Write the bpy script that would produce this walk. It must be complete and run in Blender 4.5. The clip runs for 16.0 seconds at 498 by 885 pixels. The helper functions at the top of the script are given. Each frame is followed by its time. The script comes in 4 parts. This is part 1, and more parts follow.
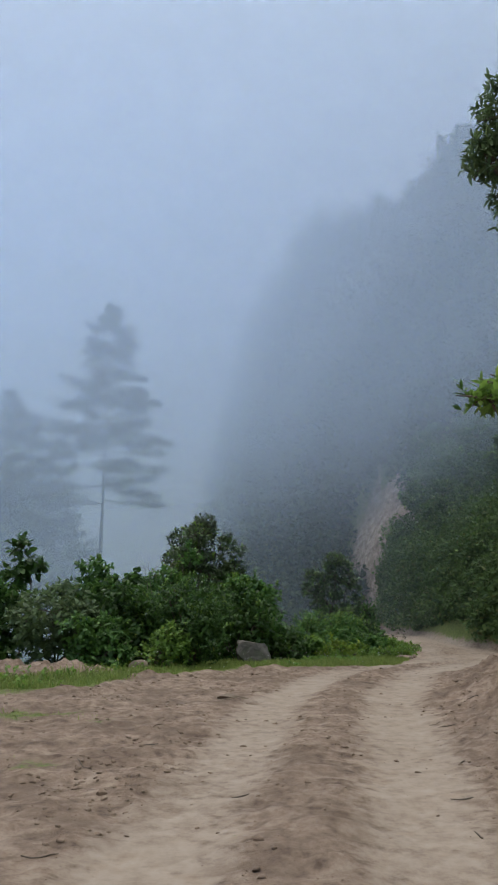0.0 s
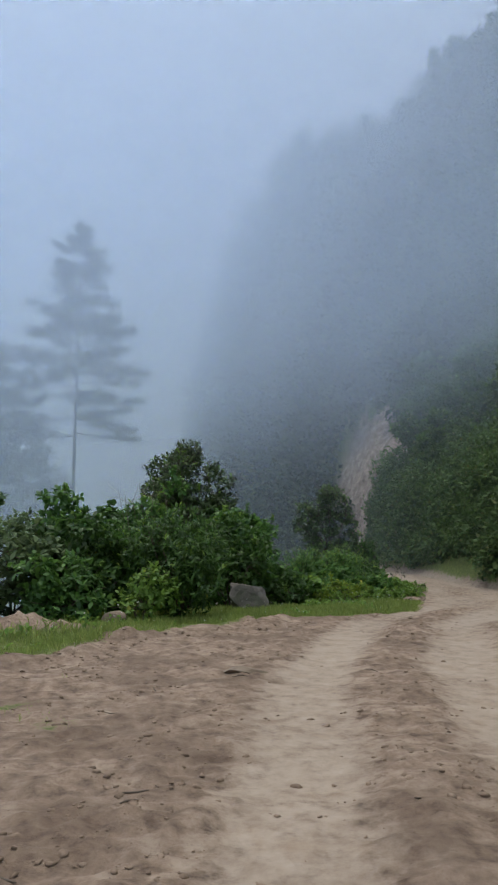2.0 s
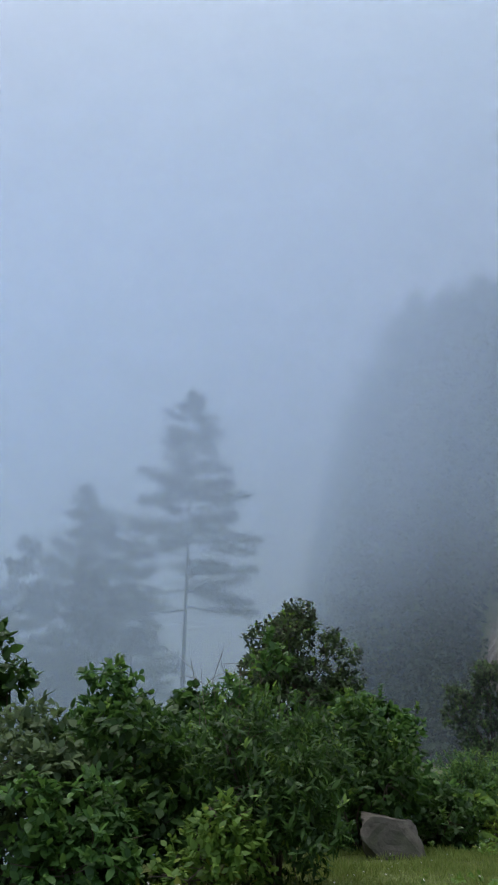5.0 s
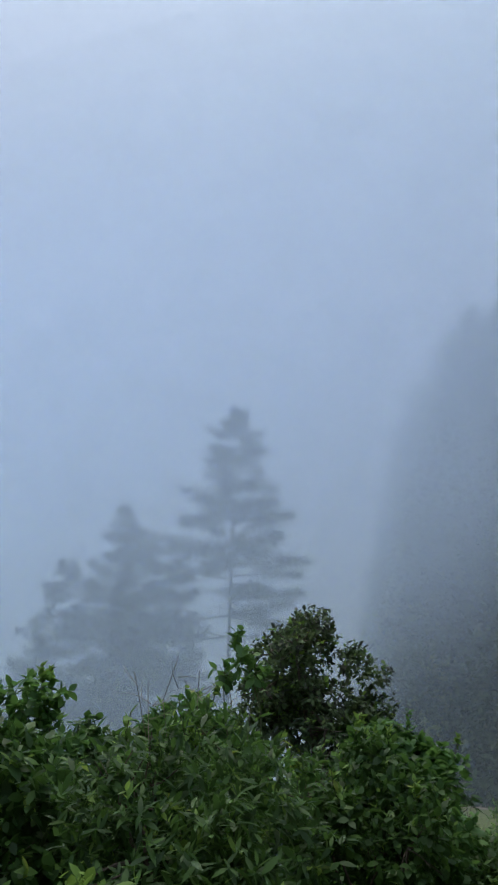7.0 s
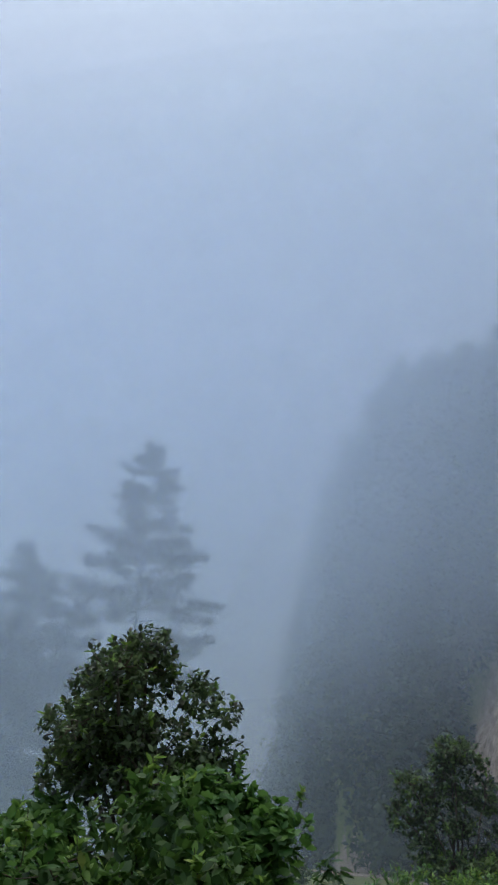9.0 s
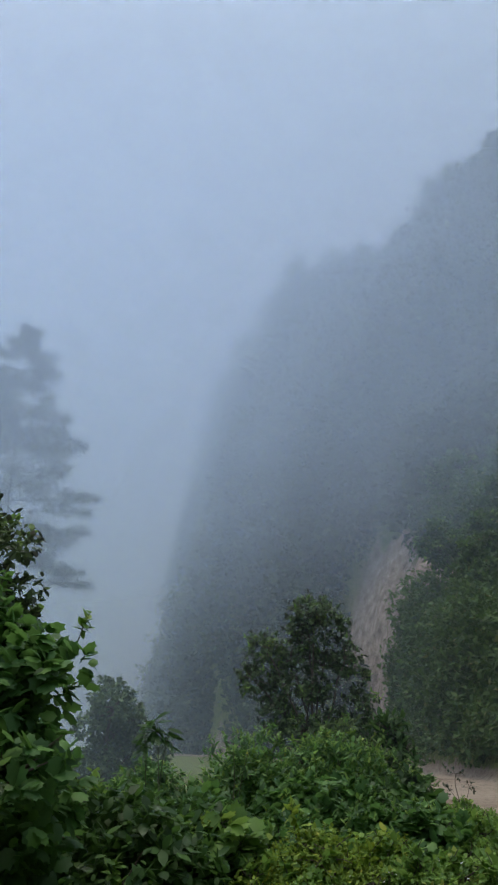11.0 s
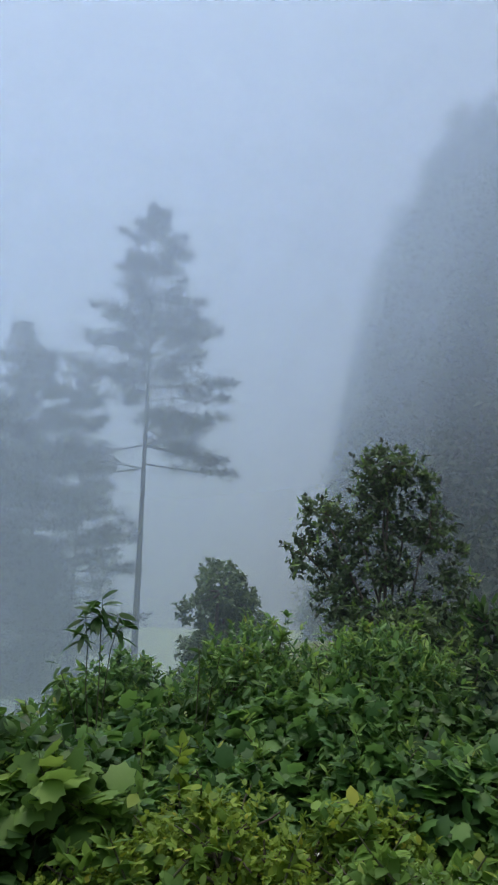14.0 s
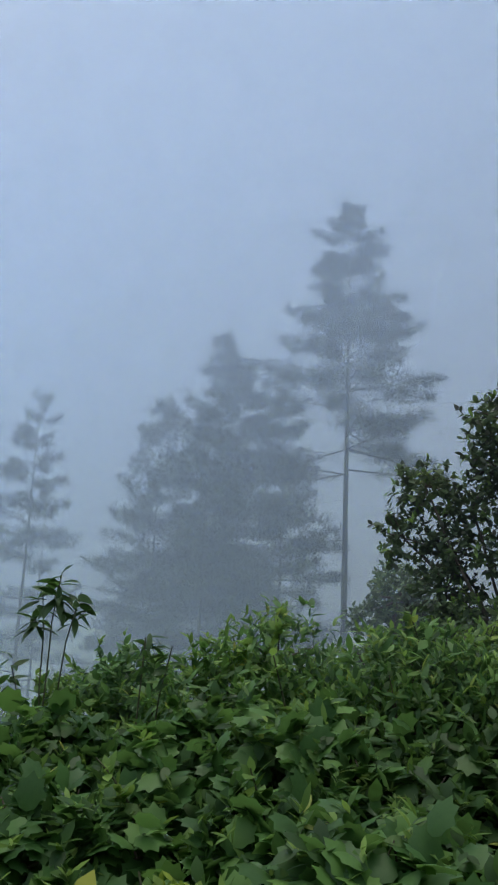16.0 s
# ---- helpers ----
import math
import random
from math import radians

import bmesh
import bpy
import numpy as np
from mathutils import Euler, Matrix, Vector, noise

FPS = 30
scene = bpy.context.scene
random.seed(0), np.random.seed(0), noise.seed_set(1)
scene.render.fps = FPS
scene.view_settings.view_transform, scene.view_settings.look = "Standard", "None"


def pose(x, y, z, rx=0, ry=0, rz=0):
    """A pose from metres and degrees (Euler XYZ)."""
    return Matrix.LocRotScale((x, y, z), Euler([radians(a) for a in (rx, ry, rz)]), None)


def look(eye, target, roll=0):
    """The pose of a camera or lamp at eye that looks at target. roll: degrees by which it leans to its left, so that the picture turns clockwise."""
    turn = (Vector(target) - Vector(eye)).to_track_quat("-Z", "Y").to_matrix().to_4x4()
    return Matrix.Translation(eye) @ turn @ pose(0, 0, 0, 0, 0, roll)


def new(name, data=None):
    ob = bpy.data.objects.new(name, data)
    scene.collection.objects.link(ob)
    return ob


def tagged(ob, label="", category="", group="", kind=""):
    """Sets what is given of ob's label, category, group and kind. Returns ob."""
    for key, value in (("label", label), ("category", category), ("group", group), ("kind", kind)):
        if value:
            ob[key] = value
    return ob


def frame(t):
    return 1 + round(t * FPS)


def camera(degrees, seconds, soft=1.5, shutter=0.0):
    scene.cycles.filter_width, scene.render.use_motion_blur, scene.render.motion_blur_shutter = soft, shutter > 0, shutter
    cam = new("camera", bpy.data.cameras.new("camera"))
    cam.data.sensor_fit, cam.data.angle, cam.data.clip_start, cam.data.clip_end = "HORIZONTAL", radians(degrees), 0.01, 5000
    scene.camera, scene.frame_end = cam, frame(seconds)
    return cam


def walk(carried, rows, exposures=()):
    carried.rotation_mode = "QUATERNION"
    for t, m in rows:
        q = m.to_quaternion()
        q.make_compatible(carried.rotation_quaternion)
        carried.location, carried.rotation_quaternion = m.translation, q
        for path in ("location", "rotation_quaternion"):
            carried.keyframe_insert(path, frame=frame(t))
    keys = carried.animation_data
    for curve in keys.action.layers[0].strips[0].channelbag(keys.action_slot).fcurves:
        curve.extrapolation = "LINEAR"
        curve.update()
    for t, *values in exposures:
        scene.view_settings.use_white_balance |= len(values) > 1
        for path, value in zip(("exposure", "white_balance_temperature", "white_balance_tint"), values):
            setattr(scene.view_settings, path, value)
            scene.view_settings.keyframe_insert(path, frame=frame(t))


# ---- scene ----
# ---- camera and walk ----
cam = camera(37.6, 16.0, soft=2.2)
METRES, EYE, TILT, LEAN, TURN = 27.0, 1.36, 13.0, 0.0, 0.0
ROWS = [
    (0.0, 0.0, 0.0, 0.0, 0.0, 0.0, -0.0),
    (0.5, -0.0018, 0.0315, -0.0069, -0.77, -0.25, -0.04),
    (1.0, -0.0076, 0.0636, -0.0135, -1.54, -1.16, -0.16),
    (1.5, -0.0134, 0.0928, -0.0206, -1.94, -2.84, -0.26),
    (2.0, -0.0182, 0.1252, -0.0269, -1.93, -4.81, -0.28),
    (2.5, -0.0224, 0.1558, -0.0307, -1.68, -5.81, -0.32),
    (3.0, -0.0215, 0.1882, -0.0311, -1.04, -4.1, -0.19),
    (3.5, -0.0196, 0.2181, -0.0364, 0.3, 1.81, 0.36),
    (4.0, -0.0172, 0.249, -0.044, 2.55, 5.81, 0.85),
    (4.5, -0.0168, 0.2806, -0.0523, 5.24, 7.72, 1.17),
    (7.0, 0.0149, 0.4389, -0.0864, 12.31, 11.52, 1.63),
    (7.5, 0.0224, 0.4699, -0.0913, 12.71, 11.92, 1.71),
    (8.0, 0.0332, 0.4986, -0.0974, 12.76, 12.6, 1.66),
    (8.5, 0.0463, 0.5287, -0.1031, 11.58, 13.97, 1.28),
    (9.0, 0.0572, 0.5562, -0.1123, 6.99, 15.62, 0.54),
    (9.5, 0.0654, 0.5839, -0.1256, 2.26, 16.27, 0.13),
    (12.0, 0.1089, 0.7188, -0.1695, -1.68, 2.84, 0.44),
    (12.5, 0.1234, 0.7458, -0.1762, -2.02, 1.92, 0.4),
    (13.0, 0.1375, 0.7726, -0.1821, -1.31, 1.29, 0.49),
    (13.5, 0.1517, 0.7989, -0.1832, 4.27, 0.81, 1.12),
    (14.0, 0.1657, 0.824, -0.1909, 12.91, 0.98, 2.11),
    (14.5, 0.178, 0.848, -0.1977, 19.07, 1.42, 2.87),
    (15.0, 0.1904, 0.8732, -0.2049, 24.19, 1.76, 3.48),
    (15.5, 0.2043, 0.8975, -0.2119, 28.55, 2.3, 3.89),
    (16.0, 0.2176, 0.9237, -0.22, 31.36, 3.18, 4.18),
]
EXPOSURES = [(0.0, -0.05, 7000, 10), (2.0, 0.05, 7000, 10), (3.0, 0.18, 7000, 10), (3.6, 0.05, 6950, 10), (4.5, -0.1, 6900, 10), (7.0, -0.14, 6850, 10), (9.5, -0.2, 6800, 10), (12.0, 0.25, 7200, 9), (12.5, 0.46, 7350, 8), (13.0, 0.62, 7550, 6), (13.5, 0.56, 7350, 7), (14.0, 0.22, 7000, 10), (14.5, 0.12, 7000, 10), (16.0, -0.03, 6900, 10)]
walk(cam, [(t, pose(0, 0, EYE, TILT, LEAN, TURN) @ pose(METRES * x, METRES * y, METRES * z, 90 + pitch, roll, yaw)) for t, x, y, z, yaw, pitch, roll in ROWS], EXPOSURES)

# ---- world and sun ----
world = bpy.data.worlds.new("misty_sky")
scene.world = world
world.use_nodes = True
wt = world.node_tree
wt.nodes.clear()
SUN_EL, SUN_AZ = radians(72), radians(-35)
sky = wt.nodes.new("ShaderNodeTexSky")
sky.sky_type, sky.sun_disc, sky.sun_elevation, sky.sun_rotation = "NISHITA", False, SUN_EL, SUN_AZ
sky.air_density, sky.dust_density, sky.ozone_density = 1.0, 6.0, 2.0
coord = wt.nodes.new("ShaderNodeTexCoord")
split = wt.nodes.new("ShaderNodeSeparateXYZ")
ramp = wt.nodes.new("ShaderNodeValToRGB")
ramp.color_ramp.elements[0].position, ramp.color_ramp.elements[0].color = 0.0, (0.065, 0.076, 0.088, 1)
ramp.color_ramp.elements[1].position, ramp.color_ramp.elements[1].color = 1.0, (1.0, 0.98, 0.94, 1)
for p, c in ((0.2, (0.115, 0.142, 0.182, 1)), (0.42, (0.19, 0.237, 0.328, 1)), (0.6, (0.262, 0.32, 0.438, 1)), (0.74, (0.285, 0.355, 0.485, 1)), (0.88, (0.325, 0.41, 0.545, 1)), (0.955, (0.95, 0.95, 0.95, 1))):
    e = ramp.color_ramp.elements.new(p)
    e.color = c
mist_bg = wt.nodes.new("ShaderNodeBackground")
sky_bg = wt.nodes.new("ShaderNodeBackground")
both = wt.nodes.new("ShaderNodeAddShader")
wout = wt.nodes.new("ShaderNodeOutputWorld")
mist_bg.inputs["Strength"].default_value = 2.0
sky_bg.inputs["Strength"].default_value = 0.006
wt.links.new(coord.outputs["Generated"], split.inputs[0])
wt.links.new(split.outputs["Z"], ramp.inputs["Fac"])
wt.links.new(ramp.outputs["Color"], mist_bg.inputs["Color"])
wt.links.new(sky.outputs["Color"], sky_bg.inputs["Color"])
wt.links.new(mist_bg.outputs[0], both.inputs[0])
wt.links.new(sky_bg.outputs[0], both.inputs[1])
wt.links.new(both.outputs[0], wout.inputs["Surface"])

sun = new("sun", bpy.data.lights.new("sun", "SUN"))
sun.data.energy, sun.data.angle, sun.data.color = 1.5, radians(50), (1.0, 0.95, 0.88)
sun.matrix_world = look((-9, 24.5, 50), (0, 12, 0))
scene.cycles.transparent_max_bounces = 32


# ---- materials ----
class Nodes:
    """A material with a principled shader, and short ways to add nodes."""

    def __init__(self, name, rough=0.8):
        self.mat = bpy.data.materials.new(name)
        self.mat.use_nodes = True
        self.tree = self.mat.node_tree
        self.bsdf = self.tree.nodes["Principled BSDF"]
        self.out = self.tree.nodes["Material Output"]
        self.bsdf.inputs["Roughness"].default_value = rough
        self.bsdf.inputs["Specular IOR Level"].default_value = 0.3

    def add(self, kind, **values):
        node = self.tree.nodes.new("ShaderNode" + kind)
        for key, value in values.items():
            node.inputs[key].default_value = value
        return node

    def link(self, a, b):
        self.tree.links.new(a, b)

    def place(self):
        return self.add("NewGeometry").outputs["Position"]

    def grain(self, scale, detail=4.0, rough=0.6, where=None):
        n = self.add("TexNoise", Scale=scale, Detail=detail, Roughness=rough)
        self.link(where or self.place(), n.inputs["Vector"])
        return n.outputs["Fac"]

    def ramp(self, fac, *stops):
        r = self.add("ValToRGB")
        el = r.color_ramp.elements
        while len(el) < len(stops):
            el.new(0.5)
        for e, (p, c) in zip(el, stops):
            e.position, e.color = p, (*c, 1) if len(c) == 3 else c
        self.link(fac, r.inputs["Fac"])
        return r.outputs["Color"]

    def mix(self, fac, a, b, mode="MIX"):
        m = self.tree.nodes.new("ShaderNodeMix")
        m.data_type, m.blend_type = "RGBA", mode
        for value, slot in ((fac, 0), (a, 6), (b, 7)):
            if isinstance(value, (int, float)):
                m.inputs[slot].default_value = value
            elif isinstance(value, tuple):
                m.inputs[slot].default_value = (*value, 1)
            else:
                self.link(value, m.inputs[slot])
        return m.outputs[2]

    def bump(self, fac, strength, distance):
        b = self.add("Bump", Strength=strength, Distance=distance)
        self.link(fac, b.inputs["Height"])
        self.link(b.outputs["Normal"], self.bsdf.inputs["Normal"])

    def colour(self, c):
        self.link(c, self.bsdf.inputs["Base Color"])


def leaf_material(name, dark, mid, light, rough=0.45, see=0.38, fleck=None):
    n = Nodes(name, rough)
    n.bsdf.inputs["Specular IOR Level"].default_value = 0.36
    geo = n.add("NewGeometry")
    c = n.ramp(geo.outputs["Random Per Island"], (0.0, dark), (0.55, mid), (0.93, light), (1.0, fleck or light))
    c = n.mix(n.grain(1.1, 2), c, n.mix(0.55, c, dark))
    c = n.mix(n.grain(60, 3), n.mix(0.25, c, light), c)
    n.colour(c)
    thin = n.add("BsdfTranslucent")
    n.link(n.mix(0.5, c, light), thin.inputs["Color"])
    m = n.add("MixShader", Fac=see)
    n.link(n.bsdf.outputs[0], m.inputs[1])
    n.link(thin.outputs[0], m.inputs[2])
    n.link(m.outputs[0], n.out.inputs["Surface"])
    return n.mat


def bark_material(name, a, b):
    n = Nodes(name, 0.9)
    g = n.grain(14, 5)
    n.colour(n.mix(n.grain(3, 3), n.ramp(g, (0.3, a), (0.7, b)), b))
    n.bump(g, 0.6, 0.02)
    return n.mat


def stone_material(name, a, b, moss=0.0):
    n = Nodes(name, 0.85)
    g = n.grain(7, 6, 0.65)
    c = n.ramp(g, (0.3, a), (0.7, b))
    if moss:
        c = n.mix(n.ramp(n.grain(3.5, 4), (0.5, (0, 0, 0)), (0.64, (moss, moss, moss))), c, (0.07, 0.085, 0.05))
    n.colour(c)
    n.bump(n.grain(22, 5), 0.5, 0.02)
    return n.mat


def ground_material():
    n = Nodes("bare_earth", 0.92)
    att = n.tree.nodes.new("ShaderNodeAttribute")
    att.attribute_name = "cover"
    rgb = n.add("SeparateColor")
    n.link(att.outputs["Color"], rgb.inputs[0])
    track, green, scar = rgb.outputs[0], rgb.outputs[1], rgb.outputs[2]
    fine, mid, wide = n.grain(38, 6, 0.7), n.grain(6.5, 5, 0.65), n.grain(1.1, 4)
    soil = n.ramp(mid, (0.3, (0.115, 0.08, 0.058)), (0.5, (0.285, 0.21, 0.155)), (0.68, (0.4, 0.315, 0.24)))
    soil = n.mix(n.ramp(wide, (0.4, (0, 0, 0)), (0.62, (1, 1, 1))), soil, n.mix(0.6, soil, (0.12, 0.08, 0.055)))
    damp = n.ramp(n.grain(0.42, 5, 0.72), (0.53, (0, 0, 0)), (0.66, (1, 1, 1)))
    soil = n.mix(damp, soil, n.mix(0.42, soil, (0.07, 0.048, 0.036)))
    soil = n.mix(n.ramp(fine, (0.3, (1, 1, 1)), (0.44, (0, 0, 0))), soil, n.mix(0.5, soil, (0.10, 0.07, 0.05)))
    dust = n.ramp(n.grain(4.5, 5, 0.7), (0.25, (0.235, 0.182, 0.138)), (0.5, (0.335, 0.272, 0.212)), (0.78, (0.395, 0.332, 0.268)))
    dust = n.mix(n.ramp(n.grain(2.2, 5, 0.7), (0.55, (0, 0, 0)), (0.7, (1, 1, 1))), dust, n.mix(0.55, dust, (0.27, 0.195, 0.135)))
    ragged = n.add("Math")
    ragged.operation = "ADD"
    off = n.add("Math")
    off.operation = "MULTIPLY_ADD"
    off.inputs[1].default_value, off.inputs[2].default_value = 1.5, -0.75
    n.link(mid, off.inputs[0])
    n.link(track, ragged.inputs[0])
    n.link(off.outputs[0], ragged.inputs[1])
    c = n.mix(n.ramp(ragged.outputs[0], (0.15, (0, 0, 0)), (0.85, (1, 1, 1))), soil, dust)
    turf = n.ramp(n.grain(9, 5), (0.3, (0.085, 0.11, 0.035)), (0.7, (0.17, 0.21, 0.06)))
    rg = n.add("Math")
    rg.operation = "ADD"
    n.link(green, rg.inputs[0])
    n.link(off.outputs[0], rg.inputs[1])
    c = n.mix(n.ramp(rg.outputs[0], (0.35, (0, 0, 0)), (0.6, (1, 1, 1))), c, turf)
    rock = n.ramp(n.grain(1.6, 6, 0.7), (0.32, (0.13, 0.10, 0.078)), (0.5, (0.29, 0.225, 0.178)), (0.68, (0.44, 0.36, 0.295)))
    c = n.mix(scar, c, rock)
    n.colour(c)
    n.bump(n.mix(n.ramp(ragged.outputs[0], (0.2, (0, 0, 0)), (0.9, (0.8, 0.8, 0.8))), n.mix(0.5, fine, mid), (0.5, 0.5, 0.5)), 0.85, 0.05)
    return n.mat


def mist_material():
    n = Nodes("drifting_mist", 1.0)
    att = n.tree.nodes.new("ShaderNodeAttribute")
    att.attribute_name = "thick"
    clear = n.add("BsdfTransparent")
    front = n.add("BsdfDiffuse", Color=(0.505, 0.58, 0.69, 1))
    back = n.add("BsdfTranslucent", Color=(0.505, 0.58, 0.69, 1))
    add = n.add("AddShader")
    m = n.add("MixShader")
    n.link(front.outputs[0], add.inputs[0])
    n.link(back.outputs[0], add.inputs[1])
    n.link(att.outputs["Fac"], m.inputs[0])
    n.link(clear.outputs[0], m.inputs[1])
    n.link(add.outputs[0], m.inputs[2])
    n.link(m.outputs[0], n.out.inputs["Surface"])
    return n.mat


EARTH = ground_material()
MIST = mist_material()
BARK = bark_material("grey_brown_bark", (0.05, 0.04, 0.03), (0.14, 0.115, 0.09))
TWIG = bark_material("dry_pale_twig", (0.12, 0.10, 0.075), (0.30, 0.26, 0.2))
GREEN_STEM = bark_material("green_stem", (0.05, 0.06, 0.03), (0.10, 0.11, 0.055))
PINE_BARK = bark_material("dark_pine_bark", (0.03, 0.026, 0.022), (0.08, 0.065, 0.055))
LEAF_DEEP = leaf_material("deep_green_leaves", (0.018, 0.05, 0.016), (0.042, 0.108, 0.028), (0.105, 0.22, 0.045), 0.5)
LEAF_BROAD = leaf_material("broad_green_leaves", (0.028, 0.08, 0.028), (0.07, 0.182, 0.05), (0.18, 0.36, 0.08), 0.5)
LEAF_GREY = leaf_material("grey_green_leaves", (0.042, 0.08, 0.04), (0.095, 0.158, 0.072), (0.2, 0.285, 0.12), 0.6, 0.36)
LEAF_FRESH = leaf_material("fresh_light_green_leaves", (0.062, 0.145, 0.034), (0.15, 0.285, 0.056), (0.28, 0.45, 0.09), 0.55, 0.42, (0.42, 0.36, 0.05))
LEAF_DUSK = leaf_material("dull_brownish_green_leaves", (0.028, 0.04, 0.027), (0.052, 0.07, 0.043), (0.10, 0.125, 0.065), 0.5, 0.25, (0.12, 0.085, 0.05))
LEAF_YELLOW = leaf_material("yellow_green_weed_leaves", (0.085, 0.17, 0.024), (0.18, 0.3, 0.04), (0.34, 0.45, 0.065), 0.6, 0.42, (0.5, 0.42, 0.03))
LEAF_BANK = leaf_material("bank_scrub_leaves", (0.03, 0.064, 0.022), (0.066, 0.132, 0.04), (0.14, 0.235, 0.065), 0.7, 0.35, (0.2, 0.17, 0.07))
GRASS = leaf_material("grass_blades", (0.125, 0.2, 0.045), (0.235, 0.325, 0.075), (0.37, 0.43, 0.13), 0.65, 0.35, (0.38, 0.33, 0.15))
NEEDLE = leaf_material("pine_needles", (0.012, 0.022, 0.014), (0.022, 0.036, 0.022), (0.040, 0.055, 0.030), 0.6, 0.1)
WOODS = leaf_material("woodland_leaves", (0.024, 0.044, 0.02), (0.036, 0.062, 0.026), (0.058, 0.09, 0.034), 0.8, 0.15)
ROCK = stone_material("weathered_grey_rock", (0.075, 0.068, 0.06), (0.20, 0.183, 0.163), 0.6)
PALE_STONE = stone_material("pale_brown_stone", (0.15, 0.115, 0.085), (0.30, 0.235, 0.175), 0.3)
CLOD = stone_material("earth_clod", (0.14, 0.098, 0.07), (0.31, 0.228, 0.165))
PETAL = Nodes("white_petals", 0.7)
PETAL.bsdf.inputs["Base Color"].default_value = (0.75, 0.75, 0.7, 1)
PETAL = PETAL.mat

rng = np.random.default_rng(7)


# ---- land form ----
def smooth(a, b, v):
    u = np.clip((np.asarray(v, float) - a) / (b - a), 0, 1)
    return u * u * (3 - 2 * u)


def wave(x, y, scale, seed):
    """Smooth noise from -1 to 1 on arrays."""
    x, y = np.asarray(x, float) * scale + seed * 17.3, np.asarray(y, float) * scale - seed * 9.1
    xi, yi = np.floor(x), np.floor(y)
    u, v = x - xi, y - yi
    u, v = u * u * (3 - 2 * u), v * v * (3 - 2 * v)

    def at(i, j):
        s = np.sin(i * 127.1 + j * 311.7 + seed * 74.7) * 43758.5453
        return (s - np.floor(s)) * 2 - 1
    return (at(xi, yi) * (1 - u) + at(xi + 1, yi) * u) * (1 - v) + (at(xi, yi + 1) * (1 - u) + at(xi + 1, yi + 1) * u) * v


def rough(x, y, scale, seed, octaves=4):
    total, amp = 0, 1.0
    for k in range(octaves):
        total = total + wave(x, y, scale * 2.03 ** k, seed + k) * amp
        amp *= 0.52
    return total / 1.9


ROAD_Y = (-60, 0, 6, 12, 17, 21, 26, 31, 38, 46, 55, 66, 90)
ROAD_X = (-6, -0.1, 0.45, 1.35, 3.0, 5.2, 7.3, 8.2, 8.0, 7.6, 7.4, 7.0, 0)
EDGE_Y = (-60, 0, 8, 12.5, 15.2, 17.2, 18.2, 20.3, 24, 27, 31, 36, 46, 55, 66, 90)
EDGE_X = (-14, -7, -6.2, -2.6, -1.2, 0.3, 2.2, 3.9, 4.7, 5.3, 6.3, 6.4, 5.8, 5.6, 5.2, -4)
FOOT_Y = (-60, 0, 10, 20, 30, 38, 46, 54, 60, 68, 76, 85, 95, 115, 150, 300)
FOOT_X = (12, 9, 9, 10, 9.9, 9.4, 9.1, 9.0, 8.9, 8.2, 6.2, 3.8, -2.0, -8.0, -10, -24)


def foot(y):
    return np.interp(y, FOOT_Y, FOOT_X)


def edge(y):
    return np.interp(y, EDGE_Y, EDGE_X)


